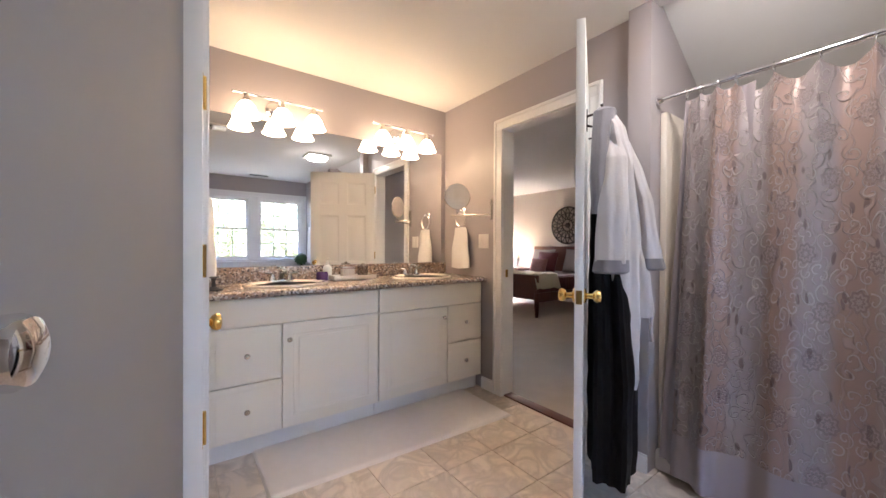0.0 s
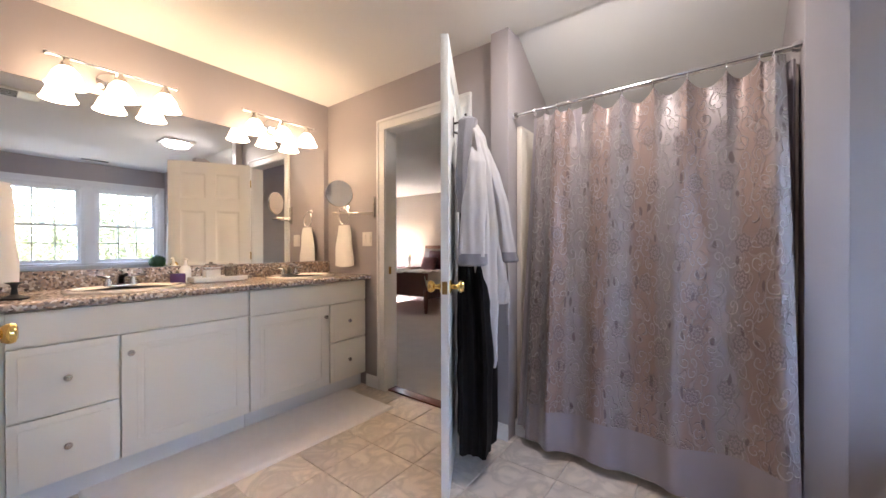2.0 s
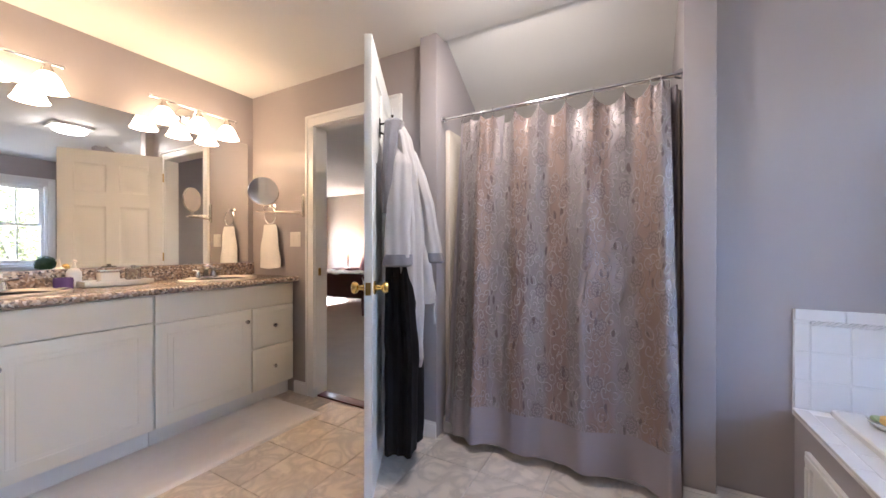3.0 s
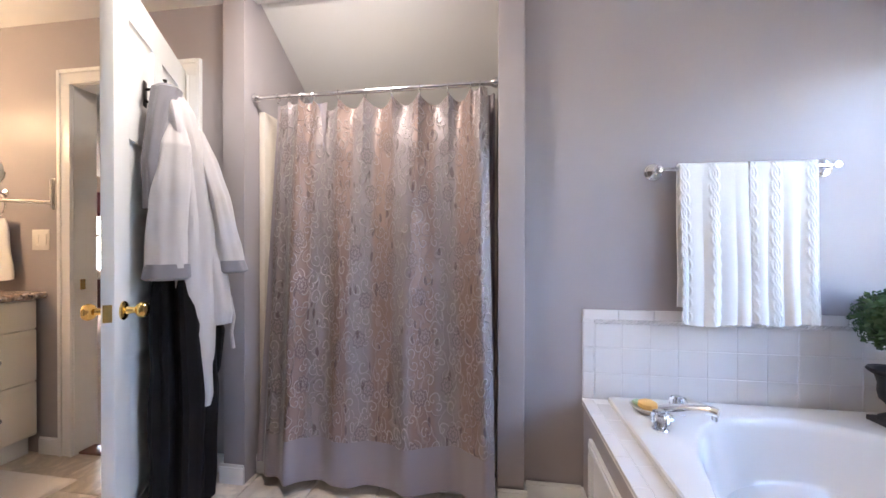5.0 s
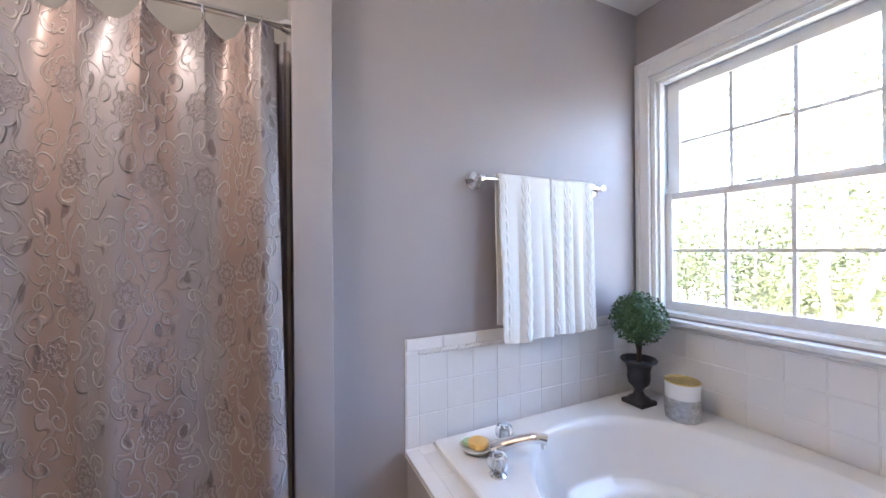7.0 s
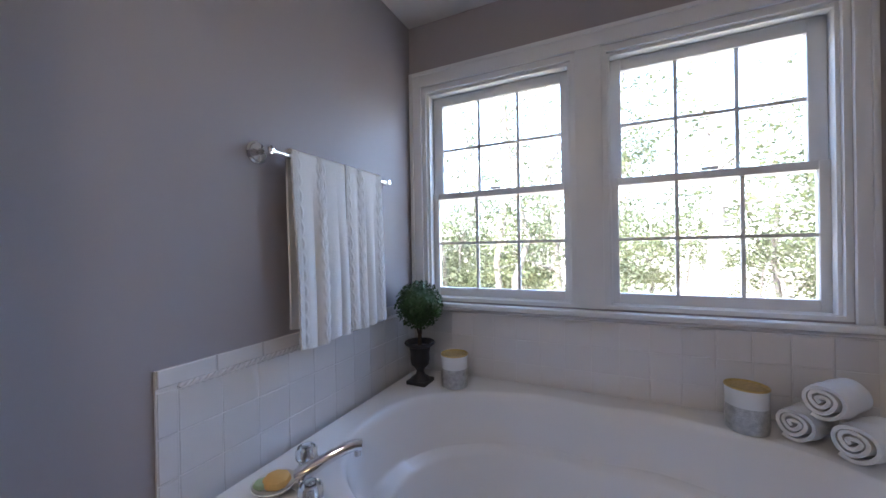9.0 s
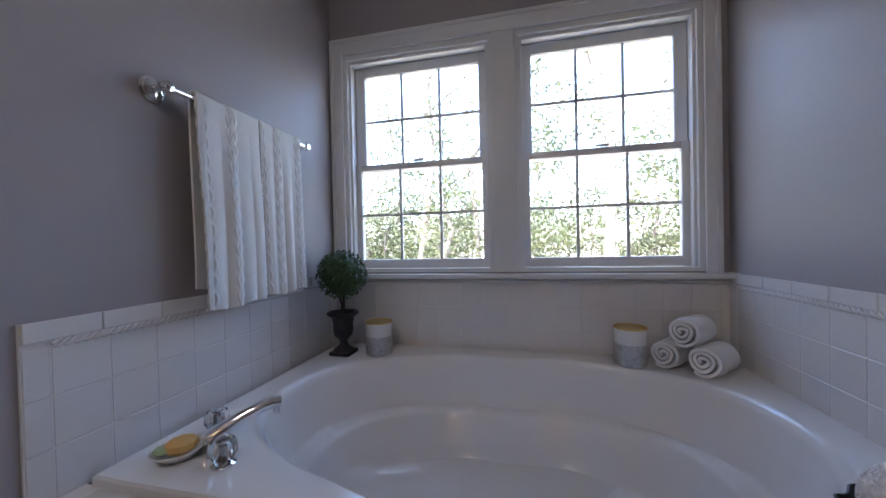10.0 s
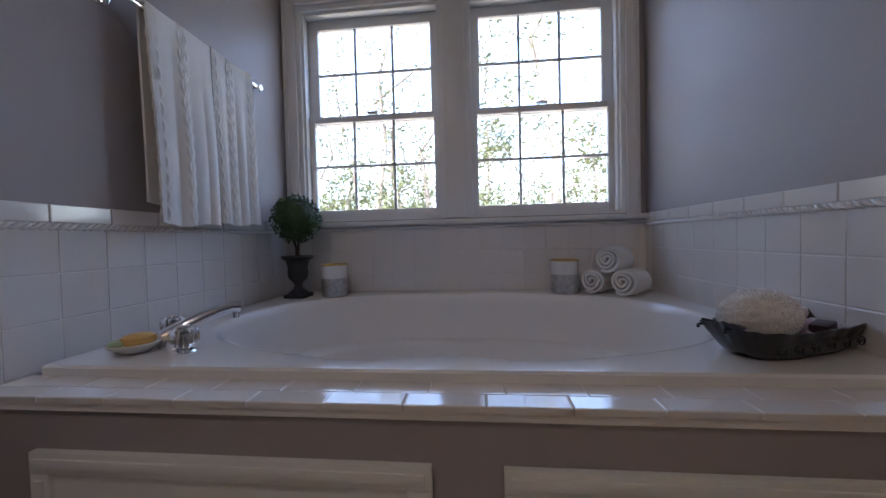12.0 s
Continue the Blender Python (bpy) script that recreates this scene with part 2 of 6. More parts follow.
def jacquard():
    """Satin with broad tan and silver stripes, raised scrolls, round blossoms and small dark leaves."""
    m = bpy.data.materials.new("jacquard_satin")
    m.use_nodes = True
    nt = m.node_tree
    N, L = nt.nodes.new, nt.links.new
    b = nt.nodes["Principled BSDF"]
    uv = N("ShaderNodeUVMap")

    def math_node(op, a, c=None, d=None):
        k = N("ShaderNodeMath")
        k.operation = op
        for i, v in enumerate((a, c, d)):
            if v is None:
                continue
            if isinstance(v, (int, float)):
                k.inputs[i].default_value = v
            else:
                L(v, k.inputs[i])
        return k.outputs[0]

    def mix(f, a, c):
        k = N("ShaderNodeMix")
        k.data_type = "RGBA"
        L(f, k.inputs[0])
        for i, v in ((6, a), (7, c)):
            if isinstance(v, tuple):
                k.inputs[i].default_value = (*v, 1)
            else:
                L(v, k.inputs[i])
        return k.outputs[2]

    def smooth(v, lo, hi):
        k = N("ShaderNodeMapRange")
        k.interpolation_type = "SMOOTHSTEP"
        L(v, k.inputs[0])
        k.inputs[1].default_value, k.inputs[2].default_value = lo, hi
        return k.outputs[0]

    sep = N("ShaderNodeSeparateXYZ")
    L(uv.outputs[0], sep.inputs[0])
    stripe = smooth(math_node("SINE", math_node("MULTIPLY", sep.outputs[0], 2 * math.pi / 0.33)), -0.55, 0.55)
    base = mix(stripe, (0.295, 0.205, 0.182), (0.305, 0.26, 0.266))
    warp = N("ShaderNodeTexNoise")
    warp.inputs["Scale"].default_value, warp.inputs["Detail"].default_value = 9, 1
    L(uv.outputs[0], warp.inputs["Vector"])
    bend = N("ShaderNodeVectorMath")
    bend.operation = "MULTIPLY_ADD"
    bend.inputs[1].default_value = (0.055, 0.055, 0)
    L(warp.outputs["Color"], bend.inputs[0])
    L(uv.outputs[0], bend.inputs[2])
    def polar(v):
        """Angle round the nearest cell centre."""
        k = N("ShaderNodeVectorMath")
        k.operation = "SUBTRACT"
        L(v.inputs["Vector"].links[0].from_socket, k.inputs[0])
        L(v.outputs["Position"], k.inputs[1])
        q = N("ShaderNodeSeparateXYZ")
        L(k.outputs[0], q.inputs[0])
        return math_node("ARCTAN2", q.outputs[1], q.outputs[0])

    # scrolls: spirals that curl either way round scattered centres
    vs = N("ShaderNodeTexVoronoi")
    vs.voronoi_dimensions = "2D"
    vs.inputs["Scale"].default_value, vs.inputs["Randomness"].default_value = 14, 0.9
    L(bend.outputs[0], vs.inputs["Vector"])
    hue = N("ShaderNodeSeparateColor")
    L(vs.outputs["Color"], hue.inputs[0])
    way = math_node("MULTIPLY_ADD", math_node("GREATER_THAN", hue.outputs[0], 0.5), 2.0, -1.0)
    turn = math_node("MULTIPLY_ADD", polar(vs), way, math_node("MULTIPLY_ADD", hue.outputs[1], 6.28, math_node("MULTIPLY", vs.outputs["Distance"], 15.0)))
    scroll = math_node("MULTIPLY", smooth(math_node("SINE", turn), 0.74, 0.96), math_node("SUBTRACT", 1.0, smooth(vs.outputs["Distance"], 0.42, 0.60)))
    # stems
    wv = N("ShaderNodeTexWave")
    wv.inputs["Scale"].default_value, wv.inputs["Distortion"].default_value, wv.inputs["Detail"].default_value, wv.inputs["Detail Scale"].default_value = 4.5, 9, 1, 2.0
    L(uv.outputs[0], wv.inputs["Vector"])
    stem = smooth(wv.outputs["Fac"], 0.93, 0.985)
    pattern = math_node("MAXIMUM", scroll, math_node("MULTIPLY", stem, 0.35))
    # blossoms with eight petals and a ringed eye
    vf = N("ShaderNodeTexVoronoi")
    vf.voronoi_dimensions = "2D"
    vf.inputs["Scale"].default_value, vf.inputs["Randomness"].default_value = 4.4, 0.6
    L(uv.outputs[0], vf.inputs["Vector"])
    lobed = math_node("MULTIPLY_ADD", math_node("SINE", math_node("MULTIPLY", polar(vf), 8.0)), 0.018, vf.outputs["Distance"])
    petal = math_node("SUBTRACT", 1.0, smooth(lobed, 0.17, 0.20))
    prings = math_node("MULTIPLY", petal, smooth(math_node("SINE", math_node("MULTIPLY", lobed, 70)), 0.0, 0.7))
    pattern = math_node("MULTIPLY", pattern, math_node("SUBTRACT", 1.0, petal))
    # small dark leaves
    st = N("ShaderNodeMapping")
    st.inputs["Scale"].default_value, st.inputs["Rotation"].default_value = (1.0, 0.42, 1), (0, 0, 0.7)
    L(bend.outputs[0], st.inputs["Vector"])
    vl = N("ShaderNodeTexVoronoi")
    vl.inputs["Scale"].default_value = 30
    L(st.outputs[0], vl.inputs["Vector"])
    pick = N("ShaderNodeSeparateColor")
    L(vl.outputs["Color"], pick.inputs[0])
    leaf = math_node("MULTIPLY", math_node("SUBTRACT", 1.0, smooth(vl.outputs["Distance"], 0.22, 0.36)), math_node("GREATER_THAN", pick.outputs[0], 0.76))
    c = mix(math_node("MULTIPLY", pattern, 0.55), base, (0.52, 0.46, 0.45))
    c = mix(math_node("MULTIPLY", petal, 0.5), c, (0.19, 0.15, 0.155))
    c = mix(math_node("MULTIPLY", prings, 0.5), c, (0.42, 0.34, 0.33))
    c = mix(math_node("MULTIPLY", leaf, 0.75), c, (0.12, 0.08, 0.085))
    L(c, b.inputs["Base Color"])
    h = math_node("ADD", pattern, math_node("MULTIPLY", prings, 0.6))
    bp = N("ShaderNodeBump")
    bp.inputs["Strength"].default_value, bp.inputs["Distance"].default_value = 1.0, 0.011
    L(h, bp.inputs["Height"])
    L(bp.outputs[0], b.inputs["Normal"])
    b.inputs["Roughness"].default_value, b.inputs["Metallic"].default_value, b.inputs["Sheen Weight"].default_value = 0.43, 0.2, 0.2
    return m


JACQ = jacquard()


# ---- mesh helpers ----
def box(bm, x0, x1, y0, y1, z0, z1, bevel=0.0):
    m = Matrix.Translation(((x0 + x1) / 2, (y0 + y1) / 2, (z0 + z1) / 2)) @ Matrix.Diagonal((x1 - x0, y1 - y0, z1 - z0, 1))
    r = bmesh.ops.create_cube(bm, size=1, matrix=m)
    if bevel:
        edges = list({e for v in r["verts"] for e in v.link_edges})
        bmesh.ops.bevel(bm, geom=edges, offset=bevel, segments=2, affect="EDGES", profile=0.6)
    return bm


def boxed(*args, **kw):
    return box(bmesh.new(), *args, **kw)


def tube(bm, points, radius, sides=10, cap=True):
    """A round tube along points; radius is one number or one for each point."""
    pts = [Vector(p) for p in points]
    radii = radius if isinstance(radius, (list, tuple)) else [radius] * len(pts)
    rings = []
    for i, p in enumerate(pts):
        d = (pts[min(i + 1, len(pts) - 1)] - pts[max(i - 1, 0)]).normalized()
        a = d.orthogonal().normalized() if not rings else (axis - d * axis.dot(d)).normalized()
        axis = a
        c = d.cross(a)
        rings.append([bm.verts.new(p + radii[i] * (a * math.cos(t) + c * math.sin(t))) for t in [2 * math.pi * k / sides for k in range(sides)]])
    for r, s in zip(rings, rings[1:]):
        for k in range(sides):
            bm.faces.new((r[k], r[(k + 1) % sides], s[(k + 1) % sides], s[k]))
    if cap:
        bm.faces.new(rings[0][::-1])
        bm.faces.new(rings[-1])
    return bm


def lathe(bm, profile, sides=28, at=(0, 0, 0), axis="z", sx=1.0, sy=1.0, scallop=0.0, lobes=12):
    """Turn a profile of (radius, height) round an axis."""
    rings = []
    for r, h in profile:
        ring = []
        for k in range(sides):
            t = 2 * math.pi * k / sides
            q = r * (1 + scallop * math.cos(lobes * t))
            x, y = q * math.cos(t) * sx, q * math.sin(t) * sy
            p = {"z": (x, y, h), "x": (h, x, y), "y": (x, h, y)}[axis]
            ring.append(bm.verts.new(Vector(p) + Vector(at)))
        rings.append(ring)
    for r, s in zip(rings, rings[1:]):
        for k in range(sides):
            bm.faces.new((r[k], r[(k + 1) % sides], s[(k + 1) % sides], s[k]))
    for ring in (rings[0][::-1], rings[-1]):
        if profile[0 if ring is not rings[-1] else -1][0] > 1e-4:
            bm.faces.new(ring)
    return bm


def sheet(bm, nu, nv, f, closed=False, thick=0.0):
    """A grid surface f(u, v) with u, v from 0 to 1; thick gives it a back."""
    grid = [[bm.verts.new(f(i / nu, j / nv)) for j in range(nv + 1)] for i in range(nu + (0 if closed else 1))]
    lay = bm.loops.layers.uv.verify()
    n = len(grid)
    for i in range(nu):
        for j in range(nv):
            q = ((i, j), (i + 1, j), (i + 1, j + 1), (i, j + 1))
            face = bm.faces.new([grid[a % n][c] for a, c in q])
            for loop, (a, c) in zip(face.loops, q):
                loop[lay].uv = (a / nu, c / nv)
    if thick:
        bmesh.ops.recalc_face_normals(bm, faces=bm.faces[:])
        bmesh.ops.solidify(bm, geom=bm.faces[:], thickness=thick)
    return bm


def finish(name, bm, mat, smooth=40):
    bmesh.ops.recalc_face_normals(bm, faces=bm.faces[:])
    me = bpy.data.meshes.new(name)
    bm.to_mesh(me)
    bm.free()
    me.materials.append(mat)
    if smooth:
        me.shade_smooth()
        me.set_sharp_from_angle(angle=radians(smooth))
    return me


def part(name, bm, mat, parent, label=""):
    """Link a bmesh as one mesh object under a thing or a part, in the thing's own coordinates."""
    ob = new(name, finish(name, bm, mat))
    ob.parent = parent
    return tagged(ob, label)


def thing(name, m, label, category, group=""):
    """An empty at a thing's base, to parent its parts."""
    ob = new(name)
    ob.matrix_world = m if isinstance(m, Matrix) else Matrix.Translation(m)
    ob.empty_display_size = 0.1
    return tagged(ob, label, category, group)


def solid(name, bm, mat, label, category, m=None, group="", kind=""):
    """A thing or a piece of the setting that is one mesh."""
    ob = new(name, finish(name, bm, mat))
    if m is not None:
        ob.matrix_world = m if isinstance(m, Matrix) else Matrix.Translation(m)
    return tagged(ob, label, category, group, kind)


def structure(name, bm, mat, label, category="wall"):
    return solid(name, bm, mat, label, category, kind="structure")


def pieces(name, me, parent, places):
    """Objects of their own on one mesh, under a parent that stands at the origin."""
    for p in places:
        ob = new(name, me)
        ob.parent = parent
        ob.matrix_basis = p if isinstance(p, Matrix) else Matrix.Translation(p)


# ---- the room's shell ----
XE, XT, YN, YS, HC = 2.22, 2.24, 2.855, -2.03, 2.50      # east wall, towel wall, vanity wall, window wall, ceiling
XW, XA = 0.20, 0.295                                      # west wall, tub alcove's west wall

floor = structure("floor", boxed(-0.8, 2.30, -2.2, 2.95, -0.12, -0.006), FGROUT, "marbled beige ceramic tile floor with pale grout", "floor")
structure("ceiling", boxed(-0.85, 2.25, -2.2, 2.98, HC, HC + 0.1), CEIL, "plain white painted ceiling", "ceiling")
structure("wall_north", boxed(0.08, 2.34, YN, YN + 0.12, 0, HC), WALL, "mauve-grey painted wall behind the vanity")
bm = boxed(XE, XE + 0.12, 2.085, YN, 0, HC)
box(bm, XE, XE + 0.12, 1.06, 1.325, 0, HC)
box(bm, XE, XE + 0.12, 1.325, 2.085, 2.135, HC)
structure("wall_east", bm, WALL, "mauve-grey painted wall with the bedroom doorway")
bm = boxed(2.145, 3.12, 0.94, 1.06, 0, 2.62, bevel=0.004)
structure("wall_shower_north", bm, WALL, "mauve-grey painted end wall of the shower")
structure("wall_shower_south", boxed(2.165, 3.12, -0.45, -0.33, 0, 2.62, bevel=0.004), WALL, "mauve-grey painted wall post beside the shower curtain")
structure("wall_shower_back", boxed(3.10, 3.22, -0.45, 1.06, 0, 2.62), WALL, "back wall of the shower")
bm = bmesh.new()
for x, z in ((2.20, 2.565), (3.14, 1.985), (3.14, 2.085), (2.20, 2.665)):
    for y in (-0.40, 1.0):
        bm.verts.new((x, y, z))
bm.verts.ensure_lookup_table()
v = bm.verts
for q in ((0, 1, 3, 2), (2, 3, 5, 4), (4, 5, 7, 6), (6, 7, 1, 0), (0, 2, 4, 6), (1, 3, 5, 7)):
    bm.faces.new([v[i] for i in q])
structure("ceiling_shower", bm, CEIL, "white sloped ceiling over the shower", "ceiling")
structure("wall_towel", boxed(XT, XT + 0.12, -2.2, -0.45, 0, HC), WALL, "mauve-grey painted wall beside the tub")
OL, OR, OB, OT = (1.333, 2.162), (0.391, 1.22), 0.925, 2.14
bm = boxed(0.1, 2.4, YS - 0.17, YS, 0, OB)
box(bm, 0.1, 2.4, YS - 0.17, YS, OT, HC)
for a, c in ((0.1, OR[0]), (OR[1], OL[0]), (OL[1], 2.4)):
    box(bm, a, c, YS - 0.17, YS, OB, OT)
wall_south = structure("wall_south", bm, WALL, "mauve-grey painted wall round the double window")
structure("wall_alcove", boxed(XA - 0.12, XA, YS, -0.64, 0, HC), WALL, "mauve-grey painted end wall of the tub alcove")
structure("wall_nook_south", boxed(-0.82, XA - 0.12, -0.76, -0.64, 0, HC), WALL, "plain mauve-grey wall")
structure("wall_nook_west", boxed(-0.82, -0.70, -0.64, 1.42, 0, HC), WALL, "plain mauve-grey wall")
structure("wall_nook_north", boxed(-0.70, 0.11, 1.33, 1.42, 0, HC), WALL, "plain mauve-grey wall")
structure("wall_west", boxed(0.08, XW, 1.33, YN, 0, HC), WALL, "mauve-grey painted wall with a closed door")

# bedroom beyond the doorway
structure("floor_bedroom", boxed(2.30, 7.2, 1.1, 7.1, -0.12, 0.006), CARPET, "beige cut-pile bedroom carpet", "floor")
structure("ceiling_bedroom", boxed(2.30, 7.2, 1.07, 7.1, HC, HC + 0.1), CEIL, "plain white bedroom ceiling", "ceiling")
structure("wall_bedroom_east", boxed(7.0, 7.12, 1.0, 7.0, 0, HC), WALLB, "warm taupe bedroom wall")
bm = boxed(2.22, 5.85, 6.95, 7.07, 0, HC)
box(bm, 6.65, 7.1, 6.95, 7.07, 0, HC)
box(bm, 5.85, 6.65, 6.95, 7.07, 0, 0.75)
box(bm, 5.85, 6.65, 6.95, 7.07, 2.05, HC)
structure("wall_bedroom_north", bm, WALLB, "warm taupe bedroom wall with a window")
structure("wall_bedroom_south", boxed(3.24, 7.1, 1.0, 1.1, 0, HC), WALLB, "warm taupe bedroom wall")
structure("wall_bedroom_west", boxed(2.22, 2.34, YN + 0.12, 7.0, 0, HC), WALLB, "warm taupe bedroom wall")
structure("trim_threshold", boxed(2.24, 2.33, 1.33, 2.08, -0.02, 0.012, bevel=0.004), BEDWOOD, "thin dark wooden threshold strip", "trim")

# baseboards
def baseboard(x0, x1, y0, y1):
    bm = boxed(x0, x1, y0, y1, 0.0, 0.085, bevel=0.002)
    i = 0.004
    box(bm, x0 + (i if x1 - x0 < 0.05 else 0), x1 - (i if x1 - x0 < 0.05 else 0), y0 + (i if y1 - y0 < 0.05 else 0), y1 - (i if y1 - y0 < 0.05 else 0), 0.084, 0.10, bevel=0.003)
    structure("baseboard", bm, TRIM, "white painted wooden baseboard", "baseboard")


baseboard(XE - 0.014, XE, 2.17, 2.31)
baseboard(XE - 0.014, XE, 1.06, 1.215)
baseboard(2.131, 2.145, 0.94, 1.074)
baseboard(2.145, XE - 0.014, 1.06, 1.074)
baseboard(2.151, 2.165, -0.464, -0.33)
baseboard(2.165, XT - 0.014, -0.464, -0.45)
baseboard(XT - 0.014, XT, -0.715, -0.464)
baseboard(6.985, 7.0, 1.2, 6.9)


# ---- door frames and doors ----
def door_casing(name, x, side, y0, y1, top, w, depth_to, label):
    """Mitred casing on the face x of a wall, with its jamb lining; side is the way the face looks."""
    ob = structure(name, boxed(min(x, depth_to), max(x, depth_to), y1 - 0.004, y1 + 0.012, 0.0, top + 0.012), TRIM, label, "door frame")
    for nm, b in (("jamb", (y0 - 0.012, y0 + 0.004, 0.0, top + 0.012)), ("head_jamb", (y0 + 0.004, y1 - 0.004, top - 0.004, top + 0.012))):
        part(nm, boxed(min(x, depth_to), max(x, depth_to), *b), TRIM, ob)
    for nm, b in (("casing_leg", (y0 - w, y0, 0, top)), ("casing_leg", (y1, y1 + w, 0, top)), ("casing_head", (y0 - w, y1 + w, top, top + w))):
        bm = boxed(*sorted((x, x + side * 0.013)), *b, bevel=0.003)
        if nm == "casing_leg":
            out = b[0] if b[0] < y0 else b[1] - 0.022
            box(bm, *sorted((x + side * 0.012, x + side * 0.022)), out, out + 0.022, 0, top + w - 0.002, bevel=0.004)
            inn = b[1] - 0.012 if b[0] < y0 else b[0]
            box(bm, *sorted((x + side * 0.012, x + side * 0.018)), inn, inn + 0.012, 0, top, bevel=0.003)
        else:
            box(bm, *sorted((x + side * 0.012, x + side * 0.022)), b[0] + 0.022, b[1] - 0.022, top + w - 0.022, top + w, bevel=0.004)
            box(bm, *sorted((x + side * 0.012, x + side * 0.018)), y0, y1, top, top + 0.012, bevel=0.003)
        part(nm, bm, TRIM, ob)
    return ob


frame1 = door_casing("trim_door_1", XE, -1, 1.33, 2.08, 2.13, 0.085, XE + 0.12, "white moulded casing round the bedroom doorway")
part("strike_plate", boxed(XE + 0.03, XE + 0.055, 2.072, 2.0755, 0.955, 1.015), BRASS, frame1, "small brass strike plate")


def knob_set(door, s, z, n0, out, mat):
    """A round knob on its rose; s along the leaf, n out of it."""
    bm = lathe(bmesh.new(), [(0.0, 0.0), (0.032, 0.0), (0.033, 0.004), (0.028, 0.009), (0.014, 0.012), (0.011, 0.03), (0.013, 0.036), (0.022, 0.041), (0.0275, 0.05), (0.0285, 0.058), (0.025, 0.066), (0.016, 0.07), (0.0, 0.071)], at=(0, 0, 0), axis="y")
    for v in bm.verts:
        v.co = Vector((s + v.co.x, n0 + out * v.co.y, z + v.co.z))
    return part("door_knob", bm, mat, door, "round polished knob")


def panel_door(name, m, width, height, knob, mat, label, category, panels=True, thick=0.036, hinge_out=1, knob_mat=None, knob_z=0.98):
    """A six-panel leaf: local x from the latch edge to the hinge, y across the thickness, z up."""
    ob = thing(name, m, label, category)
    tagged(ob, kind="structure")
    if panels:
        rows = ((0.24, 0.80), (0.98, 1.58), (1.72, height - 0.13))
        cols = ((0.115, width / 2 - 0.05), (width / 2 + 0.05, width - 0.115))
        bm = boxed(0, cols[0][0], 0, thick, 0, height, bevel=0.002)
        box(bm, cols[1][1], width, 0, thick, 0, height, bevel=0.002)
        box(bm, cols[0][1], cols[1][0], 0.0005, thick - 0.0005, 0, height)
        zs = (0, *[z for r in rows for z in r], height)
        for a, c in zip(zs[::2], zs[1::2]):
            for x0, x1 in cols:
                box(bm, x0, x1, 0.0005, thick - 0.0005, a, c)
        part("stile_frame", bm, mat, ob)
        for z0, z1 in rows:
            for x0, x1 in cols:
                bm = bmesh.new()
                for y0, y1 in ((0.004, thick / 2), (thick / 2, thick - 0.004)):
                    d = 0.007
                    out = y0 if y0 < thick / 4 else y1
                    base = out + (d if out < thick / 2 else -d)
                    ring = []
                    for ins, yy in ((0.0, out), (0.012, base), (0.03, base), (0.055, out)):
                        ring.append([bm.verts.new(p) for p in ((x0 + ins, yy, z0 + ins), (x1 - ins, yy, z0 + ins), (x1 - ins, yy, z1 - ins), (x0 + ins, yy, z1 - ins))])
                    for r, t in zip(ring, ring[1:]):
                        for k in range(4):
                            bm.faces.new((r[k], r[(k + 1) % 4], t[(k + 1) % 4], t[k]))
                    bm.faces.new(ring[-1])
                part("panel", bm, mat, ob)
    else:
        part("slab", boxed(0, width, 0, thick, 0, height, bevel=0.003), mat, ob)
    km = knob_mat or BRASS
    if knob in ("both", "front"):
        knob_set(ob, 0.062, knob_z, 0.0, -1, km)
    if knob in ("both", "back"):
        knob_set(ob, 0.062, knob_z, thick, 1, km)
    part("latch_plate", boxed(-0.002, 0.001, 0.006, thick - 0.006, knob_z - 0.029, knob_z + 0.029), BRASS, ob, "brass latch plate in the door edge")
    for z in (0.22, height / 2, height - 0.22):
        bm = tube(bmesh.new(), [(width + 0.004, thick / 2 + hinge_out * (thick / 2 + 0.003), z - 0.045), (width + 0.004, thick / 2 + hinge_out * (thick / 2 + 0.003), z + 0.045)], 0.006, 8)
        part("hinge", bm, BRASS, ob, "brass butt hinge")
    return ob


# the open bedroom door: latch edge stands out into the room
hx, hy, lx, ly = 2.197, 1.327, 1.502, 0.915
ang = math.degrees(math.atan2(hy - ly, hx - lx))
wd = math.hypot(hx - lx, hy - ly)
LEAF1 = pose(lx, ly, 0.012, 0, 0, ang)
panel_door("door_1", LEAF1, wd, 2.135, "both", DOORW, "open white six-panel door with brass knobs", "door", knob_z=0.975)
# closed door in the west wall
door_casing("trim_door_2", XW, 1, 1.40, 2.13, 2.13, 0.07, XW - 0.1, "white moulded casing round the closed door")
panel_door("door_2", pose(XW - 0.005, 1.405, 0.012, 0, 0, 90), 0.72, 2.11, "front", DOORW, "closed glossy white panel door with a brass knob", "door", knob_z=0.93, hinge_out=-1)
# grey door standing ajar beside the camera's start
g0, g1 = Vector((-0.009, 0.41)), Vector((0.160, 1.268))
gang = math.degrees(math.atan2(g1.y - g0.y, g1.x - g0.x))
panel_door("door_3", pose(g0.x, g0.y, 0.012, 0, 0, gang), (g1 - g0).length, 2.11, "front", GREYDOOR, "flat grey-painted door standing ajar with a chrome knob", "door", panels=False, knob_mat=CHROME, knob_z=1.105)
post = structure("trim_door_3", boxed(0.10, 0.204, 1.272, 1.329, 0, 2.2, bevel=0.004), TRIM, "white painted wooden door post with brass hinges", "trim")
for z in (0.66, 1.15, 1.64):
    part("hinge", tube(boxed(0.2035, 0.2055, 1.285, 1.320, z - 0.045, z + 0.045), [(0.209, 1.322, z - 0.048), (0.209, 1.322, z + 0.048)], 0.006, 8), BRASS, post, "brass butt hinge")


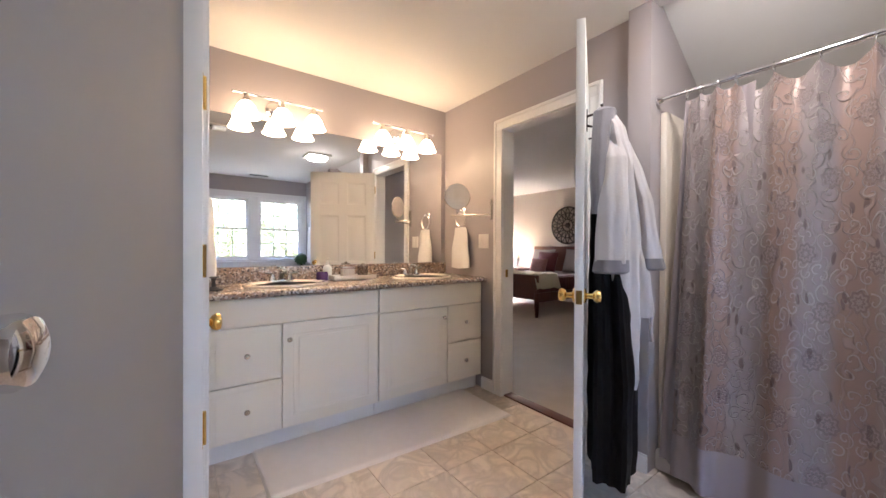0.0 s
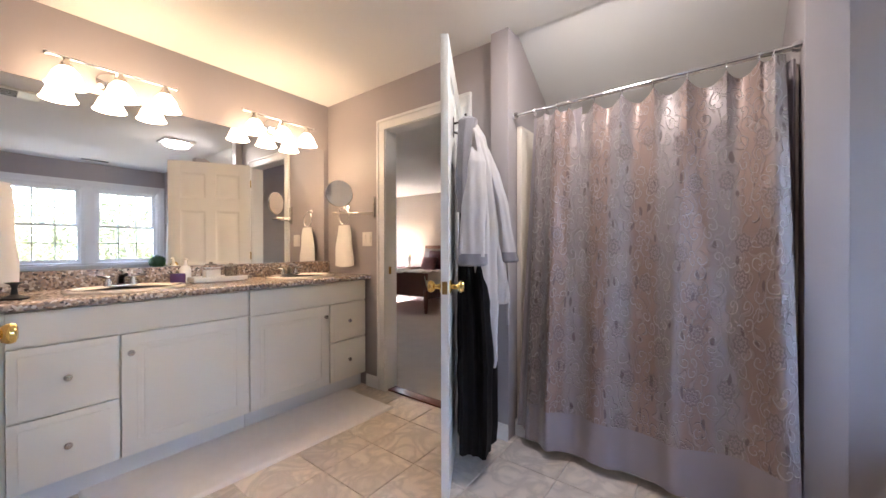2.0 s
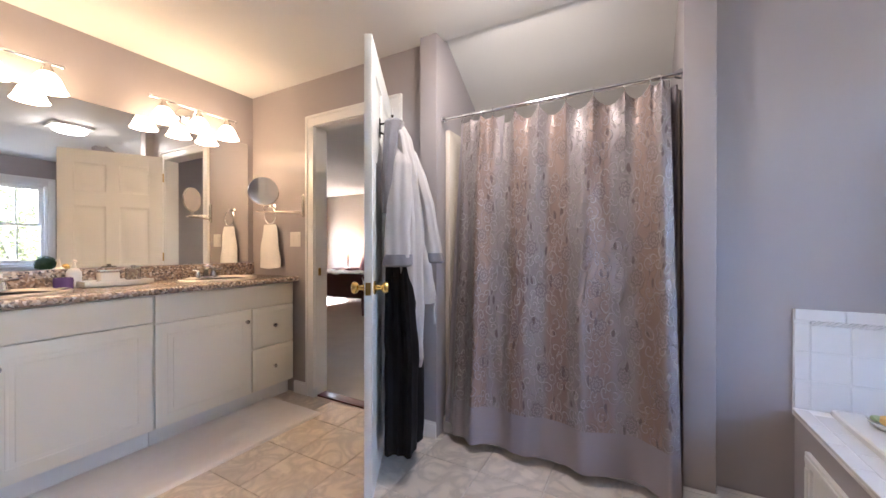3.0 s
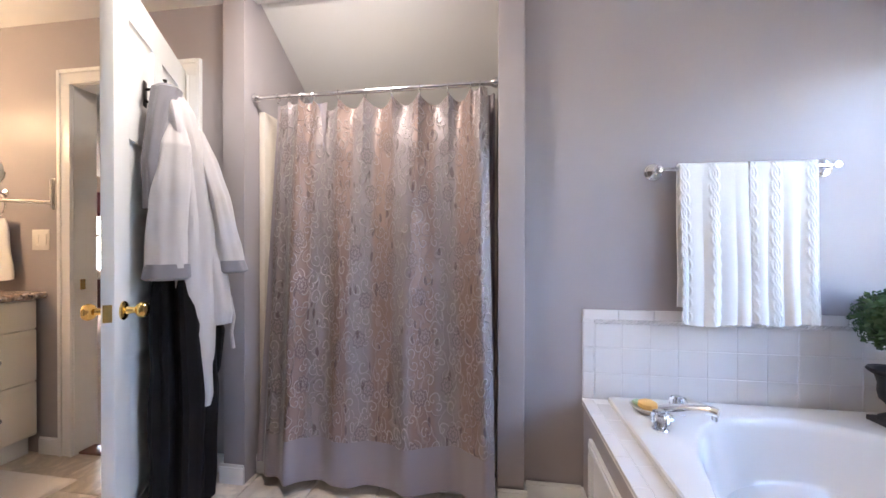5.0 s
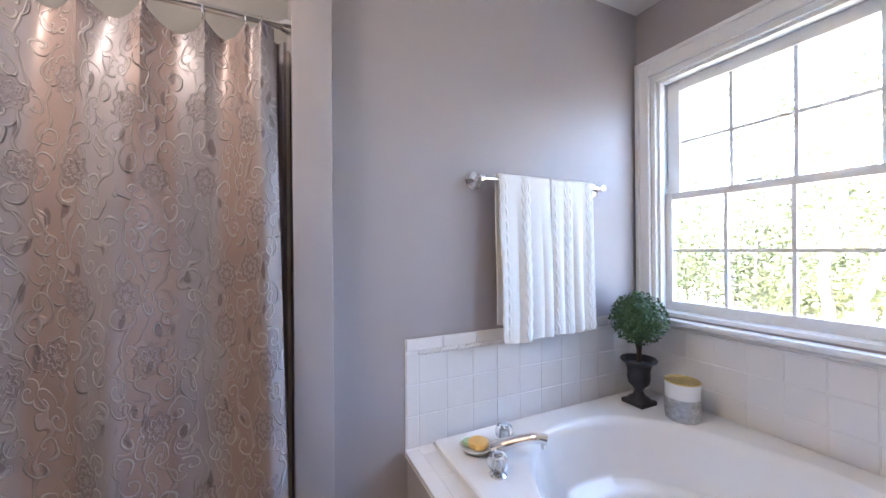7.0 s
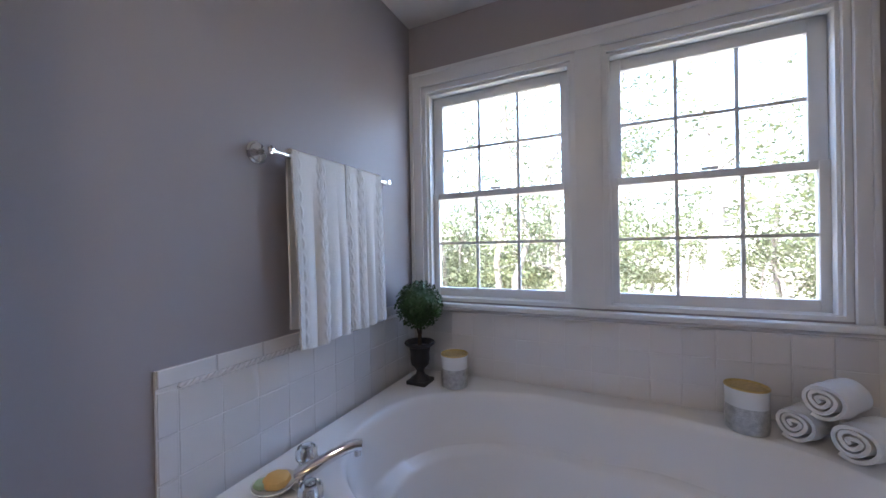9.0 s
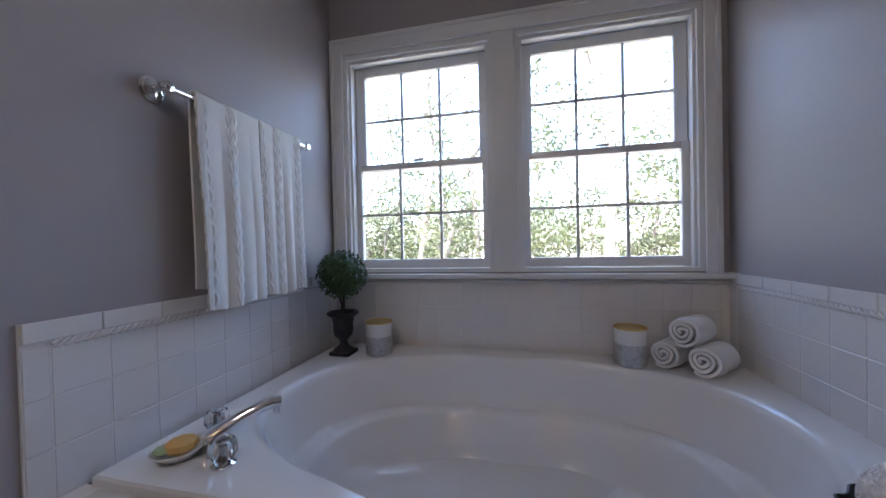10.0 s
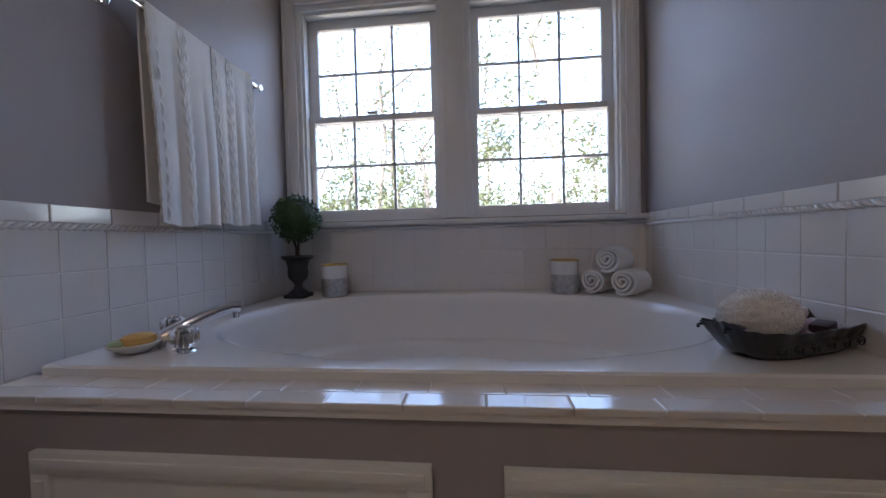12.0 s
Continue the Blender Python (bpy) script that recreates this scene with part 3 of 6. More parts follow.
# ---- the double window ----
def sash(window, name, x0, x1, z0, z1, y, stile, rail_b, rail_t):
    """A sash with three by two lights: stiles, rails, muntins and panes."""
    d = 0.018
    bm = boxed(x0, x0 + stile, y - d, y + d, z0, z1, bevel=0.003)
    box(bm, x1 - stile, x1, y - d, y + d, z0, z1, bevel=0.003)
    box(bm, x0 + stile, x1 - stile, y - d + 0.001, y + d - 0.001, z0, z0 + rail_b, bevel=0.003)
    box(bm, x0 + stile, x1 - stile, y - d + 0.001, y + d - 0.001, z1 - rail_t, z1, bevel=0.003)
    s = part(name, bm, TRIM, window)
    gx0, gx1, gz0, gz1 = x0 + stile, x1 - stile, z0 + rail_b, z1 - rail_t
    for i in (1, 2):
        x = gx0 + (gx1 - gx0) * i / 3
        part("muntin", boxed(x - 0.007, x + 0.007, y - 0.008, y + 0.008, gz0, gz1), TRIM, s)
    z = (gz0 + gz1) / 2
    part("muntin", boxed(gx0, gx1, y - 0.007, y + 0.007, z - 0.007, z + 0.007), TRIM, s)
    p = part("pane", boxed(gx0 - 0.004, gx1 + 0.004, y - 0.0025, y + 0.0025, gz0 - 0.004, gz1 + 0.004), GLASS, s, "clear window glass")
    p.visible_shadow = False


for name, (a, c) in (("window_1", OL), ("window_2", OR)):
    win = structure(name, boxed(a, a + 0.022, YS - 0.165, YS - 0.001, OB, OT), TRIM, "white double-hung window with muntins, closed", "window")
    part("jamb", boxed(c - 0.022, c, YS - 0.165, YS - 0.001, OB, OT), TRIM, win)
    part("head_jamb", boxed(a + 0.022, c - 0.022, YS - 0.165, YS - 0.001, OT - 0.03, OT), TRIM, win)
    part("stool", boxed(a + 0.022, c - 0.022, YS - 0.165, YS - 0.001, OB, OB + 0.018), TRIM, win)
    for x0, x1 in ((a + 0.022, a + 0.036), (c - 0.036, c - 0.022)):
        part("stop_bead", boxed(x0, x1, YS - 0.058, YS - 0.02, OB + 0.018, OT - 0.03, bevel=0.003), TRIM, win)
    part("stop_bead", boxed(a + 0.036, c - 0.036, YS - 0.058, YS - 0.02, OT - 0.046, OT - 0.03, bevel=0.003), TRIM, win)
    sash(win, "upper_sash", a + 0.024, c - 0.024, 1.50, OT - 0.032, YS - 0.118, 0.058, 0.034, 0.055)
    sash(win, "lower_sash", a + 0.024, c - 0.024, OB + 0.02, 1.535, YS - 0.08, 0.042, 0.048, 0.034)
    part("sash_lock", boxed((a + c) / 2 - 0.03, (a + c) / 2 + 0.03, YS - 0.062, YS - 0.045, 1.535, 1.548, bevel=0.004), TRIM, win)

W0, W1, WT = 0.330, 2.232, 2.222
casing = structure("trim_window", boxed(OL[1], W1, YS, YS + 0.018, 0.918, WT, bevel=0.003), TRIM, "white moulded casing round the double window", "trim")
part("casing_leg", boxed(W0, OR[0], YS, YS + 0.018, 0.918, WT, bevel=0.003), TRIM, casing)
part("mullion", boxed(OR[1], OL[0], YS - 0.165, YS + 0.018, 0.926, OT - 0.001, bevel=0.003), TRIM, casing)
part("casing_head", boxed(OR[0], OL[1], YS, YS + 0.018, OT, WT, bevel=0.003), TRIM, casing)
for nm, b in (("back_band", (W1 - 0.02, W1, YS + 0.016, YS + 0.028, 0.918, WT)), ("back_band", (W0, W0 + 0.02, YS + 0.016, YS + 0.028, 0.918, WT)), ("back_band", (W0 + 0.02, W1 - 0.02, YS + 0.016, YS + 0.028, WT - 0.02, WT))):
    part(nm, boxed(*b, bevel=0.004), TRIM, casing)
structure("trim_window_sill", boxed(XA + 0.002, XT - 0.002, YS + 0.001, YS + 0.055, 0.893, 0.918, bevel=0.006), TRIM, "white painted window sill above the tiles", "sill")


# ---- tub alcove ----
DK, RIM = 0.508, 0.532           # tile deck, tub rim
YF = -0.715                      # front of the deck
structure("tub_surround", boxed(XA, XT, YF - 0.10, YF - 0.012, 0, DK - 0.012), WALL, "mauve-painted tub front", "tub front")
structure("trim_tub_base", boxed(XA, XT, YF - 0.012, YF + 0.002, 0.0, 0.09, bevel=0.003), TRIM, "white baseboard under the tub front", "baseboard")


def panel_front(x0, x1, z0, z1):
    ob = thing("access_panel", ((x0 + x1) / 2, YF - 0.012, z0), "white-framed access panel in the tub front", "panel", "panels in the tub front")
    w = (x1 - x0) / 2
    h = z1 - z0
    t = 0.045
    for nm, b in (("frame_rail", (-w, w, 0, 0.016, h - t, h)), ("frame_rail", (-w, w, 0, 0.016, 0, t)), ("frame_stile", (-w, -w + t, 0, 0.0155, t, h - t)), ("frame_stile", (w - t, w, 0, 0.0155, t, h - t))):
        bm = boxed(*b, bevel=0.003)
        i = 0.012
        box(bm, b[0] + i, b[1] - i, 0.014, 0.021, b[4] + i, b[5] - i, bevel=0.003)
        part(nm, bm, TRIM, ob)
    part("insert", boxed(-w + t, w - t, 0, 0.006, t, h - t), TRIM, ob)


panel_front(1.258, 2.09, 0.11, 0.395)
panel_front(0.36, 1.127, 0.11, 0.395)

deck = structure("tub_deck", boxed(XA, XT, YF - 0.115, YF - 0.004, DK - 0.03, DK - 0.0016), GROUT, "white ceramic tile ledge along the tub", "deck")


def tub():
    """Acrylic drop-in tub: flat rim with an oval, scalloped basin."""
    x0, x1, y0, y1 = XA + 0.004, XT - 0.03, YS + 0.01, -0.822
    cx, cy = (x0 + x1) / 2 - 0.0, -1.40
    ax, ay = 0.83, 0.495
    n = 128

    def outer(t):
        c, s = math.cos(t), math.sin(t)
        k = min(((x1 - cx) if c > 0 else (cx - x0)) / max(abs(c), 1e-6), ((y1 - cy) if s > 0 else (cy - y0)) / max(abs(s), 1e-6))
        return cx + k * c, cy + k * s

    def inner(t, f, dy=0.0):
        c, s = math.cos(t), math.sin(t)
        r = (abs(c) ** 2.35 + abs(s) ** 2.35) ** (-1 / 2.35)
        x, y = cx + f * ax * r * c, cy + f * ay * r * s
        g = math.exp(-((x - cx) / 0.11) ** 2) - 0.6 * math.exp(-((abs(x - cx) - 0.24) / 0.10) ** 2)
        if s > 0:
            y -= 0.032 * g * f
        else:
            y += 0.020 * g * f
        return x, y + dy

    ts = [2 * math.pi * k / n for k in range(n)]
    rings = [[(*outer(t), DK - 0.005) for t in ts], [(*outer(t), RIM - 0.006) for t in ts]]
    rings.append([(cx + (outer(t)[0] - cx) * 0.994, cy + (outer(t)[1] - cy) * 0.99, RIM) for t in ts])
    for f, z in ((1.03, RIM), (1.012, RIM - 0.003), (0.998, RIM - 0.012), (0.985, RIM - 0.035), (0.955, RIM - 0.12), (0.92, RIM - 0.20), (0.905, RIM - 0.215), (0.84, RIM - 0.225), (0.82, RIM - 0.24), (0.78, RIM - 0.36), (0.70, RIM - 0.41), (0.4, RIM - 0.425), (0.05, RIM - 0.43)):
        rings.append([(*inner(t, f), z) for t in ts])
    bm = bmesh.new()
    vs = [[bm.verts.new(p) for p in r] for r in rings]
    for r, s in zip(vs, vs[1:]):
        for k in range(n):
            bm.faces.new((r[k], r[(k + 1) % n], s[(k + 1) % n], s[k]))
    bm.faces.new(vs[-1])
    ob = thing("bathtub", (cx, cy, 0), "glossy white acrylic drop-in soaking tub, empty", "bathtub")
    for v in bm.verts:
        v.co -= Vector((cx, cy, 0))
    part("shell", bm, ACRYL, ob)
    part("base", boxed(-0.7, 0.7, -0.4, 0.4, 0.0, 0.09), GROUT, ob)
    part("overflow_cap", lathe(bmesh.new(), [(0, 0), (0.035, 0), (0.036, 0.006), (0.028, 0.012), (0, 0.013)], at=(0.55, 0.0, RIM - 0.4301), axis="z"), CHROME, ob)
    return ob


tub()


def crystal_knob(m):
    ob = thing("faucet_handle", m, "faceted clear acrylic tub tap handle on chrome base", "tap handle", "tub tap handles")
    part("base", lathe(bmesh.new(), [(0, 0), (0.028, 0), (0.029, 0.004), (0.022, 0.010), (0.013, 0.014), (0.012, 0.05), (0, 0.052)]), CHROME, ob)
    part("knob", lathe(bmesh.new(), [(0.014, 0.018), (0.026, 0.020), (0.034, 0.032), (0.034, 0.052), (0.028, 0.064), (0.015, 0.068), (0.0135, 0.05), (0.0135, 0.02)], sides=12), GLASS, ob)
    part("cap", lathe(bmesh.new(), [(0, 0.068), (0.014, 0.068), (0.013, 0.072), (0, 0.073)], sides=16), CHROME, ob)
    return ob


kb = crystal_knob((1.925, -0.925, RIM))
copy_thing(kb, Matrix.Translation((2.075, -1.055, RIM)))
spout = thing("tub_spout", (2.02, -0.985, RIM), "low arched chrome tub spout", "faucet")
d = Vector((-0.72, -0.69, 0)).normalized()
pts = [d * s + Vector((0, 0, z)) for s, z in ((-0.018, 0.026), (0.005, 0.034), (0.035, 0.048), (0.08, 0.068), (0.12, 0.082), (0.15, 0.088), (0.172, 0.085))]
part("arm", tube(bmesh.new(), pts, [0.020, 0.023, 0.021, 0.018, 0.017, 0.0175, 0.017], 14), CHROME, spout)
part("aerator", tube(bmesh.new(), [d * 0.160 + Vector((0, 0, 0.076)), d * 0.160 + Vector((0, 0, 0.055))], 0.010, 12), CHROME, spout)
part("foot", lathe(bmesh.new(), [(0, 0), (0.03, 0), (0.031, 0.005), (0.024, 0.012), (0.02, 0.035), (0, 0.036)]), CHROME, spout)
side = Vector((0.69, -0.72, 0))
part("bridge", tube(bmesh.new(), [-side * 0.085 + Vector((0, 0, 0.02)), side * 0.075 + Vector((0, 0, 0.02))], 0.011, 10), CHROME, spout)

# soap dish
dish = thing("soap_dish", (2.072, -0.932, RIM), "small white porcelain soap dish holding soaps", "soap dish")
part("dish", lathe(bmesh.new(), [(0, 0.004), (0.028, 0.0), (0.036, 0.003), (0.055, 0.018), (0.062, 0.026), (0.060, 0.028), (0.05, 0.020), (0.03, 0.009), (0, 0.008)], sx=1.0), PORC, dish)
solid("soap_bar", lathe(bmesh.new(), [(0, 0), (0.032, 0.0), (0.037, 0.008), (0.035, 0.02), (0.026, 0.026), (0, 0.027)], sides=24, scallop=0.05, lobes=8), SOAP, "round yellow flower-shaped soap in the dish", "soap", (2.066, -0.936, RIM + 0.02))
solid("soap_bar", lathe(bmesh.new(), [(0, 0), (0.020, 0.0), (0.024, 0.006), (0.02, 0.013), (0, 0.015)], sides=20, scallop=0.06, lobes=6), SOAPG, "small pale green soap in the dish", "soap", (2.096, -0.912, RIM + 0.0205))


# topiary
def topiary():
    top = thing("topiary", Matrix.Translation((2.085, -1.82, RIM)) @ Matrix.Scale(1.24, 4), "small boxwood topiary ball in a charcoal urn", "plant")
    bm = boxed(-0.043, 0.043, -0.043, 0.043, 0, 0.016, bevel=0.003)
    part("plinth", bm, URN, top)
    part("urn", lathe(bmesh.new(), [(0, 0.014), (0.042, 0.016), (0.036, 0.024), (0.020, 0.035), (0.015, 0.05), (0.021, 0.062), (0.036, 0.078), (0.040, 0.10), (0.039, 0.125), (0.045, 0.150), (0.060, 0.160), (0.064, 0.166), (0.060, 0.172), (0.050, 0.168), (0.044, 0.150), (0, 0.148)], sides=36), URN, top)
    for k, r in enumerate(((0.010, -0.004), (-0.010, 0.006), (0.0, -0.010))):
        a = 2.1 * k
        part("stem", tube(bmesh.new(), [(0.004 * math.cos(a), 0.004 * math.sin(a), 0.147), (r[0] * 0.6, r[1], 0.20), (0.4 * r[0] + 0.01 * math.cos(a), 0.01 * math.sin(a), 0.24), (0.035 * math.cos(a), 0.035 * math.sin(a), 0.295)], [0.0052, 0.0045, 0.004, 0.003], 8), TWIG, top)
    rnd = random.Random(4)
    core = lathe(bmesh.new(), [(0.0, 0.245)] + [(0.075 * math.sin(math.pi * k / 12), 0.322 - 0.075 * math.cos(math.pi * k / 12)) for k in range(1, 12)] + [(0.0, 0.397)], sides=20)
    verts, faces = [], []
    for i in range(1500):
        z = rnd.uniform(-1, 1)
        t = rnd.uniform(0, 2 * math.pi)
        nrm = Vector((math.sqrt(1 - z * z) * math.cos(t), math.sqrt(1 - z * z) * math.sin(t), z))
        c = Vector((0, 0, 0.322)) + nrm * rnd.uniform(0.074, 0.100)
        u = nrm.orthogonal().normalized()
        u.rotate(Matrix.Rotation(rnd.uniform(0, 6.28), 3, nrm))
        w = nrm.cross(u)
        tip = (u + nrm * rnd.uniform(-0.2, 0.9)).normalized()
        s = rnd.uniform(0.007, 0.012)
        b0 = len(verts)
        verts += [c - tip * s, c + w * s * 0.55, c + tip * s + nrm * s * 0.2, c - w * s * 0.55]
        faces.append((b0, b0 + 1, b0 + 2, b0 + 3))
    part("core", core, FOLI, top)
    me = bpy.data.meshes.new("leaves")
    me.from_pydata(verts, [], faces)
    me.materials.append(FOLI)
    ob = new("leaves", me)
    ob.parent = top
    tagged(ob, kind="stuff")


topiary()


def candle_holder(m, s):
    ob = thing("candle_holder", m, "frosted white glass candle holder with silver base and gilt rim", "candle holder", "candle holders on the tub rim")
    part("base_band", lathe(bmesh.new(), [(0, 0), (0.046 * s, 0), (0.050 * s, 0.004), (0.052 * s, 0.03), (0.051 * s, 0.074)], sides=36), SILVER, ob, "hammered silver lower band")
    part("glass", lathe(bmesh.new(), [(0.051 * s, 0.074), (0.050 * s, 0.09), (0.052 * s, 0.125), (0.0505 * s, 0.126), (0.0475 * s, 0.09), (0.0475 * s, 0.055)], sides=36), FROST, ob)
    part("rim", lathe(bmesh.new(), [(0.0525 * s, 0.1235), (0.0532 * s, 0.126), (0.0515 * s, 0.1285), (0.046 * s, 0.124), (0.045 * s, 0.115), (0.0455 * s, 0.114)], sides=36), GOLD, ob, "gilt rim and lining")
    part("candle", lathe(bmesh.new(), [(0, 0.112), (0.0465 * s, 0.1135), (0.0465 * s, 0.03), (0, 0.03)], sides=30), GOLD, ob, "gold-flecked candle top")
    return ob


ch = candle_holder(Matrix.Translation((1.905, -1.85, RIM)) @ Matrix.Scale(1.28, 4), 1.0)
copy_thing(ch, pose(0.745, -1.885, RIM, 0, 0, 40))


def rolled_towel(m, r, length, turns, label):
    """A spiral roll of terry with a soft outer lap; lies along local y."""
    bm = bmesh.new()
    nt_, ny = 26 * turns, 14
    th = r / (turns + 0.55)

    def f(u, v):
        a = u * turns * 2 * math.pi
        q = th * 0.6 + (r - th * 0.6 - th * 0.3) * u
        q += 0.002 * math.sin(3 * a + 9 * v) + 0.004 * u * math.sin(1.37 * a + 40 * r)
        bulge = 1 - 0.05 * (2 * v - 1) ** 4
        return Vector((q * bulge * math.cos(a), (v - 0.5) * length * (1 - 0.08 * u) + 0.003 * math.sin(a), r + q * bulge * 0.96 * math.sin(a)))

    sheet(bm, nt_, ny, f, thick=th * 0.55)
    bmesh.ops.recalc_face_normals(bm, faces=bm.faces[:])
    return solid("rolled_towel", bm, TOWEL, label, "towel", m, "rolled towels on the tub rim")


def lowest(ob, z):
    low = min((ob.matrix_world @ v.co).z for v in ob.data.vertices)
    ob.location.z += z - low


for (x, y, rz, z, r) in ((0.535, -1.855, -42, RIM, 0.071), (0.425, -1.755, -46, RIM, 0.075), (0.475, -1.805, -44, RIM + 0.102, 0.073)):
    bpy.context.view_layer.update()
    t = rolled_towel(pose(x, y, z, 0, 25 + 60 * z, rz), r, 0.17, 3, "tightly rolled white washcloth stacked on the tub rim")
    bpy.context.view_layer.update()
    lowest(t, z)


# black tray with a pouf and bottles
def tray():
    ob = thing("tray", pose(0.455, -0.985, RIM, 0, 0, 22), "long black glazed leaf-edged tray on the tub rim", "tray")

    def f(u, v):
        a = 2 * math.pi * u
        c, s = math.cos(a), math.sin(a)
        k = (abs(c) ** 3.2 + abs(s) ** 3.2) ** (-1 / 3.2)
        w = 0.5 + 0.5 * v ** 0.8
        up = 0.004 + 0.060 * max(0, (v - 0.35) / 0.65) ** 1.1
        lift = 0.018 * abs(c) ** 6 * v * v
        wav = (0.003 * math.sin(22 * a) + 0.003 * math.sin(9 * a)) * v ** 3
        return Vector(((0.205 * w * k + wav) * c, (0.085 * w * k + wav) * s, up + lift + wav * 0.6))

    bm = sheet(bmesh.new(), 120, 10, f, closed=True)
    r = bmesh.ops.contextual_create(bm, geom=[e for e in bm.edges if e.is_boundary and e.verts[0].co.length < 0.16 and e.verts[0].co.z < 0.006])
    bmesh.ops.solidify(bm, geom=bm.faces[:], thickness=0.004)
    part("body", bm, TRAYM, ob)
    for sx in (-1, 1):
        for k in (-1, 1):
            pts = [(sx * (0.205 + 0.012 * math.cos(a)), k * 0.03 + 0.018 * math.sin(a), 0.074 + 0.010 * math.cos(a * 0.5)) for a in [i * 0.7 for i in range(9)]]
            part("scroll_handle", tube(bmesh.new(), pts, 0.0035, 6), TRAYM, ob)
    for k in range(7):
        x = -0.15 + 0.05 * k
        pts = [(x + 0.016 * (1 - i / 14) * math.cos(i * 0.75), 0.0835 * (0.42 + 0.58 * 0.75) + 0.012, 0.03 + 0.014 * (1 - i / 14) * math.sin(i * 0.75)) for i in range(13)]
        part("scroll_relief", tube(bmesh.new(), pts, 0.002, 5), TRAYM, ob)
    return ob


tray()
TR = pose(0.455, -0.985, RIM, 0, 0, 22)


def pouf():
    rnd = random.Random(8)
    bm = bmesh.new()
    bmesh.ops.create_icosphere(bm, subdivisions=5, radius=1)
    for v in bm.verts:
        n = v.co.normalized()
        h = noise.fractal(n * 3.2, 0.8, 2.2, 4) * 0.10 + abs(noise.noise(n * 31)) * 0.05
        v.co = Vector((n.x * 0.105, n.y * 0.082, 0.066 + n.z * 0.064)) * 1.0 + n * (h - 0.03) * 0.10
    ob = thing("bath_pouf", TR @ Matrix.Translation((0.085, 0.0, 0.026)) @ Matrix.Diagonal((0.90, 0.74, 0.90, 1)), "fluffy white net bath pouf lying in the black tray", "bath pouf")
    part("core", bm, POUF, ob)
    verts, faces = [], []
    for i in range(5200):
        z, t = rnd.uniform(-0.6, 1), rnd.uniform(0, 6.283)
        n = Vector((math.sqrt(1 - z * z) * math.cos(t), math.sqrt(1 - z * z) * math.sin(t), z))
        c = Vector((n.x * 0.107, n.y * 0.084, 0.066 + n.z * 0.066))
        u = n.orthogonal().normalized()
        u.rotate(Matrix.Rotation(rnd.uniform(0, 6.28), 3, n))
        L_ = rnd.uniform(0.0015, 0.0035)
        k = len(verts)
        hgt = rnd.uniform(0.002, 0.005)
        verts += [c - u * L_, c - u * L_ * 0.4 + n * hgt, c + u * L_ * 0.4 + n * hgt * 0.7, c + u * L_]
        faces.append((k, k + 1, k + 2, k + 3))
    me = bpy.data.meshes.new("ruffle_net")
    me.from_pydata(verts, [], faces)
    me.materials.append(POUF)
    fr = new("ruffle_net", me)
    fr.parent = ob
    tagged(fr, kind="stuff")


pouf()


def bottle(m, mat, length, r, label, cap):
    ob = thing("bottle", m, label, "bottle", "toiletries in the black tray")
    part("body", lathe(bmesh.new(), [(0, 0), (r * 0.9, 0), (r, 0.004), (r, length * 0.75), (r * 0.5, length * 0.84), (r * 0.45, length * 0.86), (0, length * 0.86)], sides=18), mat, ob)
    part("cap", lathe(bmesh.new(), [(0, length * 0.855), (r * 0.62, length * 0.856), (r * 0.62, length), (0, length)], sides=18), cap, ob)


bottle(TR @ pose(-0.015, -0.012, 0.034, 0, -86, 8), PINK, 0.15, 0.016, "small pink toiletry bottle lying in the black tray", FROST)
bottle(TR @ pose(-0.02, 0.026, 0.034, 0, -87, -6), PINK, 0.14, 0.015, "slim pink toiletry tube lying in the black tray", CHROME)
bottle(TR @ pose(-0.04, -0.002, 0.058, 0, -80, 20), PINK, 0.11, 0.012, "pale pink bath tube lying on others in the tray", FROST)
solid("soap_box", boxed(-0.025, 0.025, -0.017, 0.017, 0, 0.032, bevel=0.003), DARKRED, "small dark maroon box on the tray", "box", TR @ pose(-0.055, 0.042, 0.036, 0, 8, 10))


# towel bar and hung towels
bar = thing("towel_bar", (XT, -1.355, 1.545), "wall-mounted chrome towel bar with round roses", "towel bar")
for y in (0.335, -0.335):
    part("rose", lathe(bmesh.new(), [(0, 0), (-0.036, 0), (-0.037, -0.006), (-0.031, -0.010), (-0.030, -0.014), (-0.022, -0.018), (-0.011, -0.022), (-0.010, -0.045), (-0.014, -0.05), (-0.0185, -0.062), (-0.014, -0.074), (0, -0.077)], at=(-0.001, y, 0), axis="x"), CHROME, bar)
part("rail", tube(bmesh.new(), [(-0.062, -0.345, 0), (-0.062, 0.345, 0)], 0.0085, 14), CHROME, bar)


